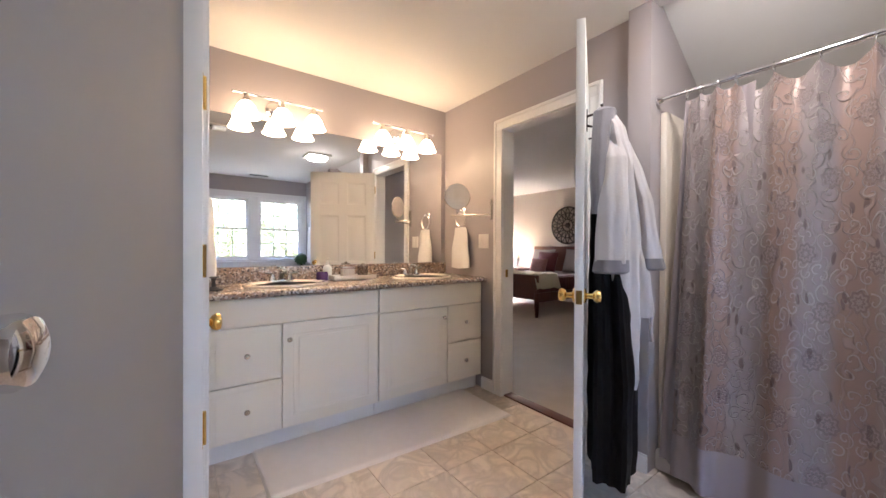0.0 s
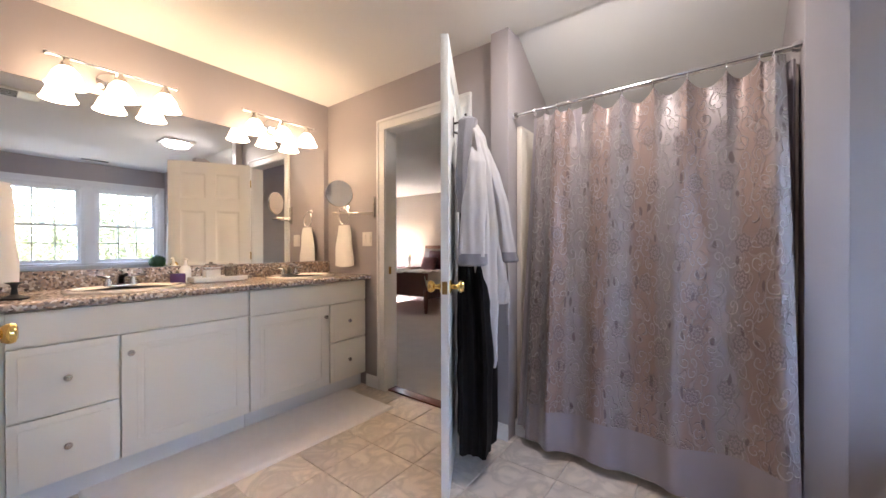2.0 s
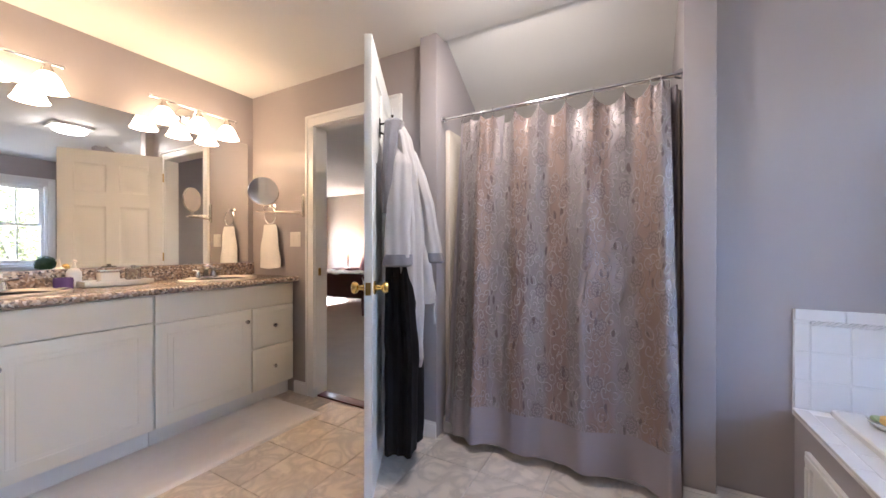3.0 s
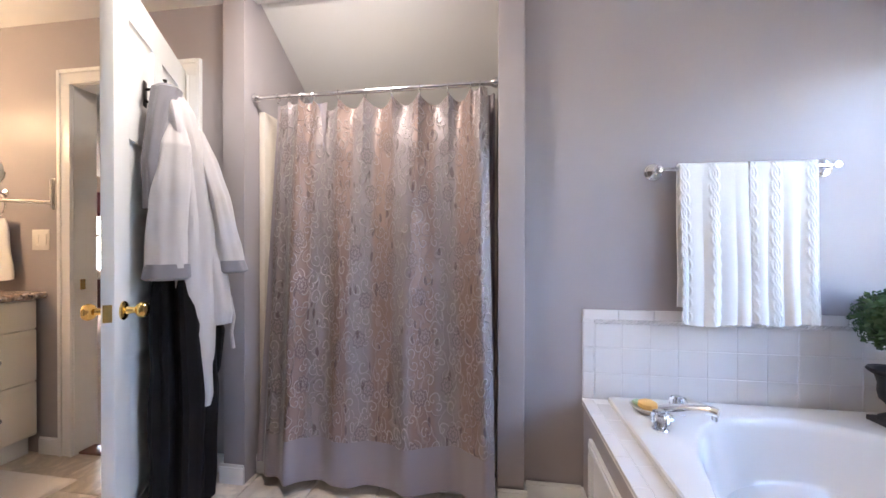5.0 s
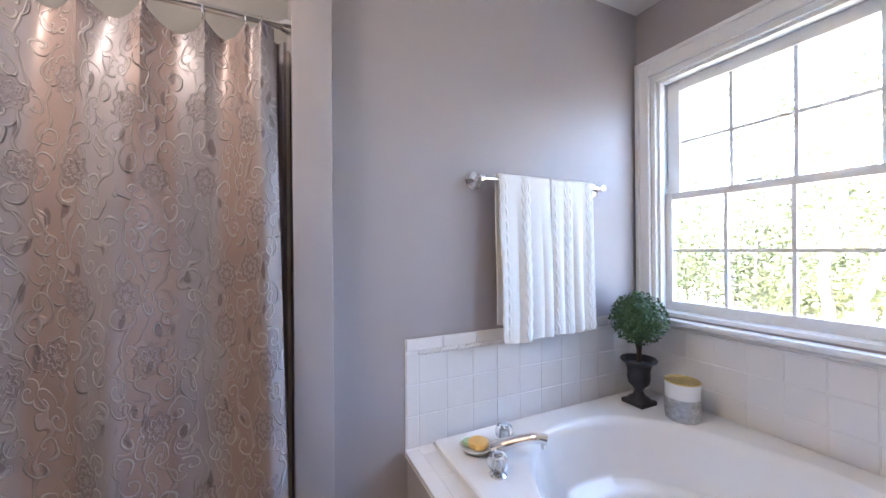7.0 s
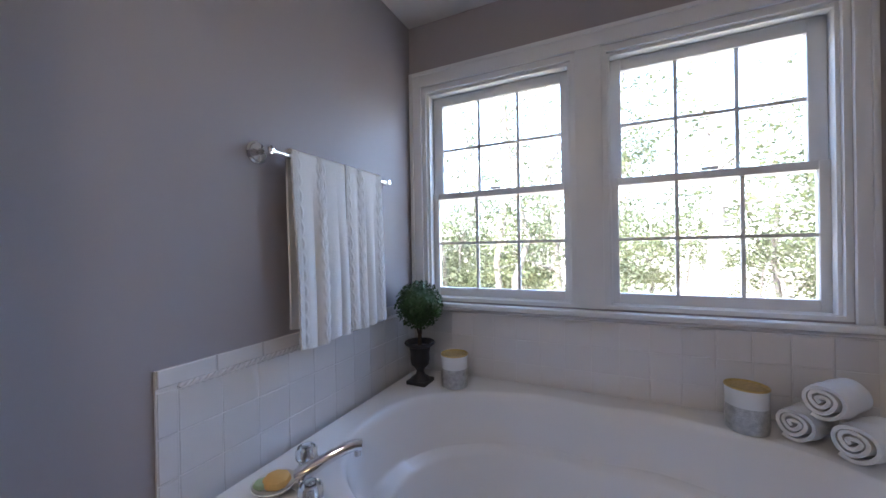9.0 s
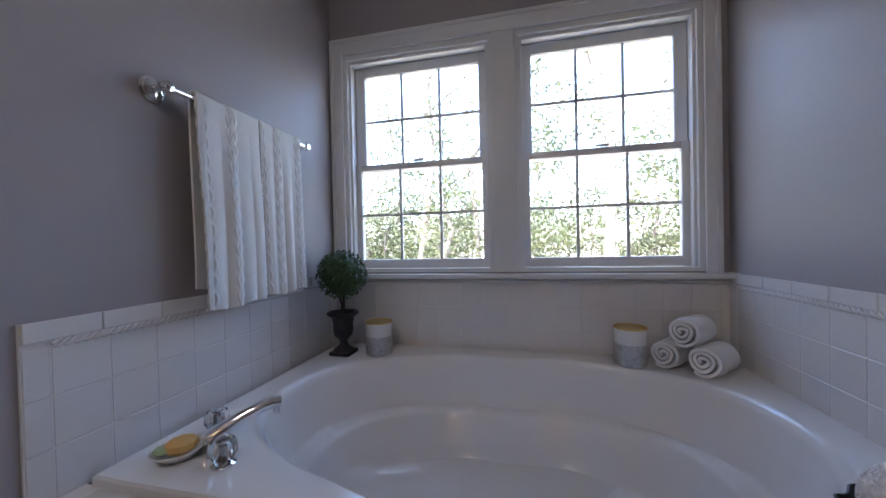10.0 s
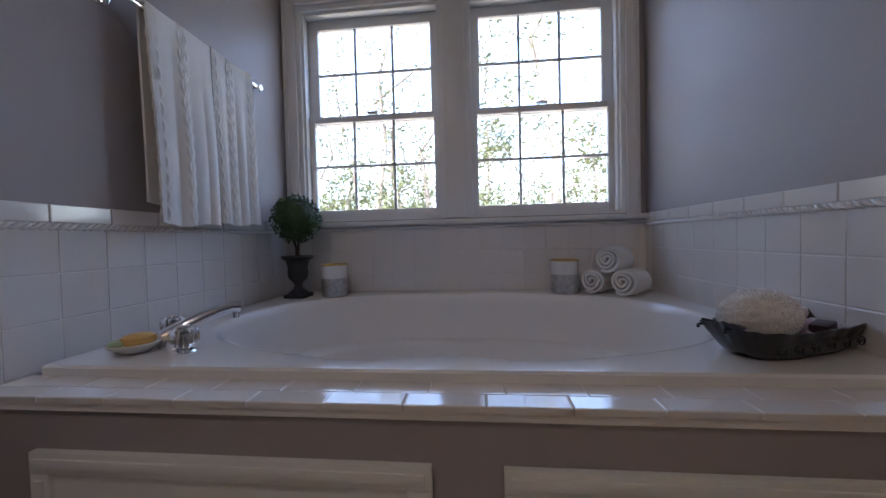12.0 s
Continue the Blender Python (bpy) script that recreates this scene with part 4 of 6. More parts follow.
def cable_towel(y0, y1, zb_f, zb_b, seed, bands):
    """A folded towel over the bar, with raised cable braids running down it."""
    w = y1 - y0

    def f(u, v):
        # v: 0 front hem, 0.5 over the bar, 1 back hem
        y = (u - 0.5) * w
        top = 0.012
        if v < 0.46:
            k = v / 0.46
            z, x = zb_f + (top - zb_f) * k, -0.062 - 0.015
        elif v > 0.54:
            k = (v - 0.54) / 0.46
            z, x = top + (zb_b - top) * k, -0.062 + 0.015
        else:
            a = math.pi * (v - 0.46) / 0.08
            z, x = top + 0.012 * math.sin(a), -0.062 - 0.015 * math.cos(a)
        drop = max(0.0, -z)
        wave = 0.007 * math.sin(2 * math.pi * (u * 2.1 + seed)) * min(1, drop * 3) * (0.4 + drop)
        x += -abs(wave) * 1.6 - 0.012 * drop if v < 0.5 else 0
        rib = 0.0
        if v < 0.52:
            for c in bands:
                sw = 0.045 * math.sin(2 * math.pi * z / 0.11)
                for sg in (1, -1):
                    for dd in (-0.024, 0.024):
                        rib = max(rib, math.exp(-((u - c - sg * sw - dd) / 0.016) ** 2) * (0.75 + 0.25 * math.cos(2 * math.pi * z / 0.11 + (0 if sg > 0 else math.pi))))
            x -= 0.007 * math.sin(math.pi * (u * 2.6 + seed)) ** 2 * min(1, drop * 2.5)
        x -= 0.0046 * rib
        y += 0.006 * math.sin(5 * z + seed * 7) * min(1, drop * 2)
        return Vector((x, y, z + 0.006 * math.sin(7 * u + seed) * (1 if v in (0, 1) else 0)))

    bm = sheet(bmesh.new(), 120, 200, f, thick=0.008)
    ob = solid("bath_towel", bm, TOWEL, "white cable-knit bath towel folded over the chrome bar", "towel", (XT, (y0 + y1) / 2, 1.545), "towels on the bar")
    return ob


cable_towel(-1.362, -1.098, -0.665, -0.60, 0.1, (0.94, 0.50))
cable_towel(-1.618, -1.366, -0.655, -0.60, 0.45, (0.97, 0.62, 0.10))


# ---- vanity ----
VY = 2.30                                   # face of the vanity
def cabinet(name, x0, x1, fronts, label):
    """Carcass with overlay fronts: (part, x0, x1, z0, z1, knob x, knob z)."""
    ob = thing(name, ((x0 + x1) / 2, VY + 0.28, 0), label, "cabinet", "vanity cabinets")
    o = Vector((-(x0 + x1) / 2, -VY - 0.28, 0))

    def put(nm, bm, mat, parent, lab=""):
        for v in bm.verts:
            v.co += o
        return part(nm, bm, mat, parent, lab)

    put("carcass", boxed(x0 + 0.001, x1 - 0.001, VY + 0.02, YN - 0.002, 0.115, 0.78), CAB, ob)
    put("top_rail", boxed(x0 + 0.001, x1 - 0.001, VY + 0.02, VY + 0.04, 0.781, 0.904), CAB, ob)
    put("toe_kick", boxed(x0 + 0.001, x1 - 0.001, VY + 0.07, VY + 0.09, 0, 0.115), TRIM, ob)
    for nm, a, c, z0, z1, kx, kz in fronts:
        g = 0.0025
        bm = boxed(a + g, c - g, VY, VY + 0.019, z0 + g, z1 - g, bevel=0.004)
        if nm == "door":
            i = 0.062
            # routed groove and raised field on the face
            bm2 = boxed(a + i + 0.03, c - i - 0.03, VY - 0.0035, VY + 0.001, z0 + i + 0.03, z1 - i - 0.03, bevel=0.003)
            frame_w = 0.012
            beads = ((a + i, c - i, z0 + i, z0 + i + frame_w), (a + i, c - i, z1 - i - frame_w, z1 - i), (a + i, a + i + frame_w, z0 + i + frame_w, z1 - i - frame_w), (c - i - frame_w, c - i, z0 + i + frame_w, z1 - i - frame_w))
        front = put(nm, bm, CAB, ob)
        if nm == "door":
            put("raised_field", bm2, CAB, front)
            for b in beads:
                put("bead", boxed(b[0], b[1], VY - 0.0022, VY + 0.001, b[2], b[3], bevel=0.0018), CAB, front)
        elif nm == "drawer":
            put("raised_field", boxed(a + 0.035, c - 0.035, VY - 0.0025, VY + 0.001, z0 + 0.035, z1 - 0.035, bevel=0.002), CAB, front)
        if kx:
            bm = lathe(bmesh.new(), [(0, 0), (0.008, 0.0), (0.0065, -0.008), (0.008, -0.012), (0.0145, -0.016), (0.0155, -0.021), (0.012, -0.026), (0, -0.028)], at=(kx, VY, kz), axis="y", sides=18)
            put("knob", bm, NICKEL, front, "round brushed nickel knob")
    return ob


cabinet("vanity_cabinet", 0.245, 1.246, (("false_front", 0.265, 1.243, 0.745, 0.90, 0, 0), ("drawer", 0.265, 0.628, 0.428, 0.742, 0.447, 0.585), ("drawer", 0.265, 0.628, 0.122, 0.425, 0.447, 0.275), ("door", 0.631, 1.243, 0.122, 0.742, 0.668, 0.645)), "off-white vanity base cabinet with door and two drawers")
cabinet("vanity_cabinet", 1.248, 2.20, (("false_front", 1.251, 2.197, 0.735, 0.90, 0, 0), ("door", 1.251, 1.842, 0.122, 0.732, 1.80, 0.648), ("drawer", 1.845, 2.197, 0.434, 0.732, 2.02, 0.585), ("drawer", 1.845, 2.197, 0.122, 0.431, 2.02, 0.275)), "off-white vanity base cabinet beside the bedroom doorway")
part_top = thing("countertop", (1.22, 2.57, 0.906), "speckled brown granite-look vanity top with backsplash", "worktop")


def counter():
    """Worktop with two oval cut-outs."""
    x0, x1, y0, y1 = XW + 0.002 - 1.22, XE - 0.002 - 1.22, 2.275 - 2.57, YN - 0.002 - 2.57
    bm = bmesh.new()
    zt, zb = 0.038, 0.0
    edges = []

    def loop(pts):
        vs = [bm.verts.new((*p, zt)) for p in pts]
        return [bm.edges.new((vs[i], vs[(i + 1) % len(vs)])) for i in range(len(vs))]

    edges += loop([(x0, y0), (x1, y0), (x1, y1), (x0, y1)])
    for cx in (0.715 - 1.22, 1.76 - 1.22):
        edges += loop([(cx + 0.232 * math.cos(2 * math.pi * k / 40), -0.02 + 0.172 * math.sin(2 * math.pi * k / 40)) for k in range(40)])
    bmesh.ops.triangle_fill(bm, edges=edges, use_beauty=True)
    holes = [f for f in bm.faces if any(((f.calc_center_median().x - cx) / 0.228) ** 2 + ((f.calc_center_median().y + 0.02) / 0.168) ** 2 < 1 for cx in (0.715 - 1.22, 1.76 - 1.22))]
    bmesh.ops.delete(bm, geom=holes, context="FACES")
    r = bmesh.ops.extrude_face_region(bm, geom=bm.faces[:])
    for v in r["geom"]:
        if isinstance(v, bmesh.types.BMVert):
            v.co.z = zb
    part("slab", bm, GRANITE, part_top)
    part("front_roll", tube(bmesh.new(), [(x0 + 0.001, y0 + 0.0, 0.0185), (x1 - 0.001, y0 + 0.0, 0.0185)], 0.0195, 14), GRANITE, part_top)
    part("backsplash", boxed(x0 + 0.001, x1 - 0.001, y1 - 0.02, y1, zt, zt + 0.102, bevel=0.003), GRANITE, part_top)


counter()


def sink(cx):
    ob = thing("sink", (cx, 2.55, 0.944), "bone-coloured oval drop-in china basin", "sink", "vanity basins")
    part("bowl", lathe(bmesh.new(), [(0.262, 0.0), (0.264, 0.006), (0.256, 0.015), (0.235, 0.016), (0.220, 0.008), (0.206, -0.015), (0.18, -0.09), (0.10, -0.128), (0.02, -0.134), (0.02, -0.138), (0.105, -0.134), (0.19, -0.094), (0.222, -0.02), (0.229, -0.0)], sides=56, sy=0.75), BONE, ob)
    part("drain", lathe(bmesh.new(), [(0, -0.1325), (0.021, -0.1325), (0.022, -0.131), (0, -0.129)], sides=20), CHROME, ob)


sink(0.715)
sink(1.76)


def basin_faucet(cx):
    ob = thing("basin_faucet", (cx, 2.735, 0.945), "brushed chrome centre-set basin faucet with two levers", "faucet", "vanity faucets")
    part("base", boxed(-0.082, 0.082, -0.028, 0.028, 0, 0.016, bevel=0.007), CHROME, ob)
    part("spout", tube(bmesh.new(), [(0, 0.004, 0.014), (0, -0.002, 0.06), (0, -0.03, 0.088), (0, -0.075, 0.09), (0, -0.115, 0.074)], [0.021, 0.019, 0.017, 0.014, 0.012], 14), CHROME, ob)
    part("lift_rod", tube(bmesh.new(), [(0, 0.02, 0.014), (0, 0.02, 0.10), (0, 0.02, 0.108)], [0.003, 0.003, 0.006], 8), CHROME, ob)
    for s in (-1, 1):
        h = part("handle", lathe(bmesh.new(), [(0, 0.012), (0.022, 0.014), (0.020, 0.03), (0.014, 0.05), (0.016, 0.058), (0, 0.062)], sides=20, at=(s * 0.056, 0, 0)), CHROME, ob)
        part("lever", tube(bmesh.new(), [(s * 0.056, 0, 0.055), (s * 0.085, -0.012, 0.064), (s * 0.108, -0.022, 0.066)], [0.008, 0.006, 0.0065], 8), CHROME, h)


basin_faucet(0.715)
basin_faucet(1.76)
structure("mirror", boxed(0.262, 2.168, YN - 0.008, YN - 0.002, 1.05, 2.078), MIRROR, "large frameless wall mirror above the vanity", "mirror")


# vanity lights: a bar with three bell shades
def vanity_light(x0, x1, spots):
    c = (x0 + x1) / 2
    ob = thing("vanity_light", (c, YN, 2.19), "chrome three-light vanity bar with lit opal bell shades", "wall light", "vanity lights")
    part("back_plate", lathe(bmesh.new(), [(0, 0), (0.058, 0), (0.060, -0.008), (0.048, -0.02), (0.02, -0.028), (0, -0.03)], at=(0, -0.002, -0.03), axis="y", sx=1.2), CHROME, ob)
    part("arm", tube(bmesh.new(), [(0, -0.02, -0.03), (0, -0.08, -0.045), (0, -0.13, -0.02), (0, -0.15, 0.0)], 0.011, 10), CHROME, ob)
    bm = tube(bmesh.new(), [(x0 - c, -0.15, 0), (x1 - c, -0.15, 0)], 0.008, 10)
    for e in (x0 - c, x1 - c):
        lathe(bm, [(0, -0.012), (0.010, -0.008), (0.013, 0), (0.010, 0.008), (0, 0.012)], at=(e, -0.15, 0), axis="x", sides=12)
    part("bar", bm, CHROME, ob)
    for sx in spots:
        at = (sx - c, -0.15, 0)
        hold = part("lamp_holder", lathe(bmesh.new(), [(0, -0.004), (0.012, -0.006), (0.014, -0.02), (0.024, -0.032), (0.027, -0.055), (0.022, -0.06), (0, -0.06)], at=at, sides=20), NICKEL, ob)
        part("shade", lathe(bmesh.new(), [(0.024, -0.05), (0.034, -0.058), (0.054, -0.085), (0.064, -0.112), (0.072, -0.135), (0.084, -0.152), (0.081, -0.153), (0.069, -0.136), (0.061, -0.112), (0.050, -0.087), (0.031, -0.062), (0.022, -0.055)], at=at, sides=36), SHADE, hold, "glowing bell-shaped opal glass shade")
        part("bulb", lathe(bmesh.new(), [(0, -0.058), (0.014, -0.062), (0.026, -0.09), (0.028, -0.105), (0.02, -0.125), (0, -0.132)], at=at, sides=18), SHADE, hold, "lit bulb")


vanity_light(0.42, 0.985, (0.495, 0.715, 0.925))
vanity_light(1.395, 1.97, (1.475, 1.70, 1.905))

# flush ceiling light and vents
cl = thing("ceiling_light", (1.72, 0.42, HC), "flush square-framed ceiling light with lit white diffuser", "ceiling light")
part("frame", boxed(-0.16, 0.16, -0.16, 0.16, -0.03, 0.0, bevel=0.008), TRIM, cl)
part("diffuser", lathe(bmesh.new(), [(0.14, -0.028), (0.138, -0.05), (0.12, -0.068), (0.07, -0.08), (0, -0.084)], sides=40), DIFF, cl, "glowing opal diffuser")
ev = thing("ceiling_vent", (0.42, 1.02, HC), "white slotted exhaust fan grille in the ceiling", "vent")
part("grille", boxed(-0.13, 0.13, -0.12, 0.12, -0.018, 0, bevel=0.006), PLASTIC, ev)
for k in range(6):
    part("slot", boxed(-0.105, 0.0, -0.09 + 0.033 * k, -0.075 + 0.033 * k, -0.0205, -0.0175), DARK, ev, "dark grille slot")
lv = thing("ceiling_vent", (1.30, -1.70, HC), "slim dark-slotted linear vent in the ceiling", "vent")
part("frame", boxed(-0.17, 0.17, -0.055, 0.055, -0.006, 0, bevel=0.002), PLASTIC, lv)
for k in range(4):
    part("slat", boxed(-0.15, 0.15, -0.042 + 0.022 * k, -0.026 + 0.022 * k, -0.009, -0.005), DARK, lv, "dark slot")


# towel rings and hand towels
def hand_towel(m, w, zf, label):
    """A towel pulled through a ring: gathered above, spreading below. Local x out of the wall, y along it."""
    def f(u, v):
        a = 2 * math.pi * u
        k = v
        half = (0.072 + (w / 2 - 0.072) * min(1, k * 1.3) ** 0.7)
        dep = 0.016 + 0.014 * k
        fold = 1 + 0.16 * math.sin(5 * a + 2) * k + 0.1 * math.sin(3 * a)
        return Vector((0.045 + dep * math.sin(a) * fold, half * math.cos(a) + 0.006 * math.sin(9 * k), -zf * k + 0.008 * math.cos(2 * a) * (1 if v == 1 else 0)))

    bm = sheet(bmesh.new(), 56, 26, f, closed=True)
    return solid("hand_towel", bm, TOWEL, label, "towel", m, "hand towels by the vanity")


def towel_ring(m, label):
    ob = thing("towel_ring", m, label, "towel ring", "towel rings")
    part("rose", lathe(bmesh.new(), [(0, 0.001), (0.026, 0.001), (0.027, 0.006), (0.018, 0.012), (0.009, 0.016), (0.009, 0.035), (0.013, 0.045), (0, 0.052)], axis="x"), CHROME, ob)
    part("ring", tube(bmesh.new(), [(0.042, 0.07 * math.sin(t), -0.072 - 0.07 * -math.cos(t) - 0.0) for t in [2 * math.pi * k / 32 for k in range(33)]], 0.0045, 8, cap=False), CHROME, ob)


towel_ring(pose(XE, 2.56, 1.52, 0, 0, 180), "chrome towel ring on the wall beside the mirror")
hand_towel(pose(XE, 2.56, 1.37, 0, 0, 180), 0.25, 0.36, "white hand towel hanging from the chrome ring")
towel_ring(pose(XW, 2.52, 1.60), "chrome towel ring on the wall by the closed door")
hand_towel(pose(XW + 0.012, 2.50, 1.47, 0, 0, -40), 0.21, 0.46, "white hand towel hanging beside the mirror")

# shaving mirror
sm = thing("shaving_mirror", (XE, 2.20, 1.45), "round chrome shaving mirror on a folding wall arm", "mirror")
part("wall_bracket", boxed(-0.012, -0.001, -0.012, 0.012, -0.03, 0.15, bevel=0.003), NICKEL, sm)
part("post", tube(bmesh.new(), [(-0.022, 0, -0.02), (-0.022, 0, 0.14)], 0.005, 8), NICKEL, sm)
part("arm", tube(bmesh.new(), [(-0.022, 0, 0.0), (-0.16, 0.10, 0.0), (-0.30, 0.17, 0.0)], 0.006, 8), NICKEL, sm)
part("arm", tube(bmesh.new(), [(-0.022, 0, 0.014), (-0.14, 0.22, 0.014), (-0.25, 0.15, 0.014), (-0.25, 0.15, 0.05)], 0.005, 8), NICKEL, sm)
bm = lathe(bmesh.new(), [(0.098, -0.006), (0.104, -0.006), (0.106, 0), (0.104, 0.008), (0.098, 0.008)], axis="y", sides=48)
face = lathe(bmesh.new(), [(0, -0.004), (0.098, -0.004), (0.098, 0.006), (0, 0.006)], axis="y", sides=48)
T = Matrix.Translation((-0.25, 0.15, 0.158)) @ Matrix.Rotation(radians(-26), 4, "Z")
for q in (bm, face):
    q.transform(T)
part("rim", bm, CHROME, sm)
part("glass", face, MIRROR, sm, "round magnifying mirror glass")
part("yoke", tube(bmesh.new(), [T @ Vector((0.108 * math.cos(t), 0, 0.108 * math.sin(t))) for t in [math.pi + math.pi * k / 12 for k in range(13)]], 0.004, 8), NICKEL, sm)

sw = thing("switch_plate", (XE, 2.30, 1.245), "white double rocker switch plate on the wall", "light switch")
part("plate", boxed(-0.006, -0.001, -0.06, 0.06, -0.06, 0.06, bevel=0.002), PLASTIC, sw)
for y in (-0.028, 0.028):
    part("rocker", boxed(-0.010, -0.005, y - 0.016, y + 0.016, -0.033, 0.033, bevel=0.002), PLASTIC, sw)

# things on the vanity
ZC = 0.9445
solid("candle", lathe(bmesh.new(), [(0, 0), (0.036, 0), (0.04, 0.005), (0.041, 0.05), (0.038, 0.066), (0.034, 0.066), (0.034, 0.045), (0, 0.044)], sides=28), PURPLE, "short purple glass candle on the vanity", "candle", (0.965, 2.63, ZC))
tr = thing("vanity_tray", (1.20, 2.66, ZC), "white rectangular ceramic tray on the vanity", "tray")
part("base", boxed(-0.15, 0.15, -0.07, 0.07, 0, 0.012, bevel=0.005), PORC, tr)
for b in ((-0.165, 0.165, -0.082, -0.07, 0.006, 0.036), (-0.165, 0.165, 0.07, 0.082, 0.006, 0.036), (-0.165, -0.15, -0.07, 0.07, 0.006, 0.036), (0.15, 0.165, -0.07, 0.07, 0.006, 0.036)):
    part("rim", boxed(*b, bevel=0.004), PORC, tr)
tb = thing("tissue_box", (1.17, 2.675, ZC + 0.012), "small white ceramic box in the tray", "box")
part("body", boxed(-0.045, 0.045, -0.035, 0.035, 0, 0.07, bevel=0.006), PORC, tb)
part("lid", boxed(-0.047, 0.047, -0.037, 0.037, 0.071, 0.085, bevel=0.005), CHROME, tb, "polished lid")
jar = thing("glass_jar", (1.29, 2.67, ZC + 0.012), "ribbed clear glass tumbler in the tray", "jar")
part("glass", lathe(bmesh.new(), [(0, 0), (0.034, 0), (0.036, 0.004), (0.038, 0.085), (0.0345, 0.085), (0.0325, 0.008), (0, 0.008)], sides=36, scallop=0.02, lobes=18), GLASS, jar)
part("lid", lathe(bmesh.new(), [(0, 0.086), (0.039, 0.086), (0.039, 0.094), (0.012, 0.098), (0.012, 0.108), (0, 0.11)], sides=28), NICKEL, jar)
sd = thing("soap_dispenser", (1.035, 2.73, ZC), "clear soap pump bottle on the vanity", "soap dispenser")
part("bottle", lathe(bmesh.new(), [(0, 0), (0.03, 0), (0.033, 0.005), (0.033, 0.09), (0.022, 0.108), (0.013, 0.112), (0.013, 0.12), (0, 0.12)], sides=24), FROST, sd)
part("pump", tube(bmesh.new(), [(0, 0, 0.12), (0, 0, 0.15), (0, -0.004, 0.156), (0, -0.04, 0.152)], [0.011, 0.006, 0.007, 0.005], 10), PLASTIC, sd)
st = thing("pedestal_stand", (0.30, 2.44, ZC), "small black footed pedestal on the vanity", "stand")
part("foot", lathe(bmesh.new(), [(0, 0), (0.045, 0), (0.047, 0.006), (0.03, 0.012), (0.012, 0.022), (0.009, 0.05), (0.013, 0.065), (0.03, 0.075), (0, 0.077)], sides=28), URN, st)

# bath mat
def mat_shape(u, v):
    x = 0.485 + (2.045 - 0.485) * u
    y = 2.375 - (0.50 + 0.065 * u) * v
    edge = min(u, 1 - u) * 1.56, min(v, 1 - v) * 0.55
    z = 0.014 * min(1, min(edge) / 0.012) + 0.003 * noise.noise(Vector((x * 3, y * 3, 0))) + 0.002 * noise.noise(Vector((x * 15, y * 15, 2)))
    return Vector((x - 1.26, y - 2.1, max(0.0015, z + 0.002) if min(edge) > 0 else 0.001))


solid("bath_mat", sheet(bmesh.new(), 150, 60, mat_shape), RUG, "long white tufted bath mat along the vanity", "bath mat", (1.26, 2.1, 0.0))


# ---- shower ----
sh = structure("shower_base", boxed(2.25, 3.10, -0.33, 0.94, 0.0, 0.06), ACRYL, "low white fibreglass shower pan with curb", "shower")
part("curb", boxed(2.225, 2.31, -0.33, 0.94, 0.0, 0.105, bevel=0.012), ACRYL, sh)
part("surround_panel", boxed(2.255, 3.08, 0.905, 0.938, 0.06, 1.93, bevel=0.008), BONE, sh, "cream fibreglass wall panel")
part("surround_panel", boxed(2.255, 3.08, -0.328, -0.295, 0.06, 1.93, bevel=0.008), BONE, sh, "cream fibreglass wall panel")
part("surround_panel", boxed(3.06, 3.098, -0.295, 0.905, 0.06, 1.93, bevel=0.008), BONE, sh, "cream fibreglass wall panel")
RX, RZ = 2.215, 1.985
rod = thing("curtain_rod", (RX, 0.305, RZ), "chrome tension shower curtain rod", "curtain rod")
part("tube", tube(bmesh.new(), [(0, -0.63, 0), (0, 0.02, 0)], 0.013, 14), CHROME, rod)
part("tube", tube(bmesh.new(), [(0, 0.0, 0), (0, 0.63, 0)], 0.0115, 14), CHROME, rod)
for y, s in ((-0.634, 1), (0.634, -1)):
    part("end_cap", lathe(bmesh.new(), [(0, 0), (0.024, 0), (0.024, s * 0.012), (0.016, s * 0.03), (0, s * 0.03)], at=(0, y, 0), axis="y", sides=20), CHROME, rod)

RINGS = [0.80, 0.735, 0.665, 0.60, 0.47, 0.33, 0.19, 0.05, -0.09, -0.20, -0.245]


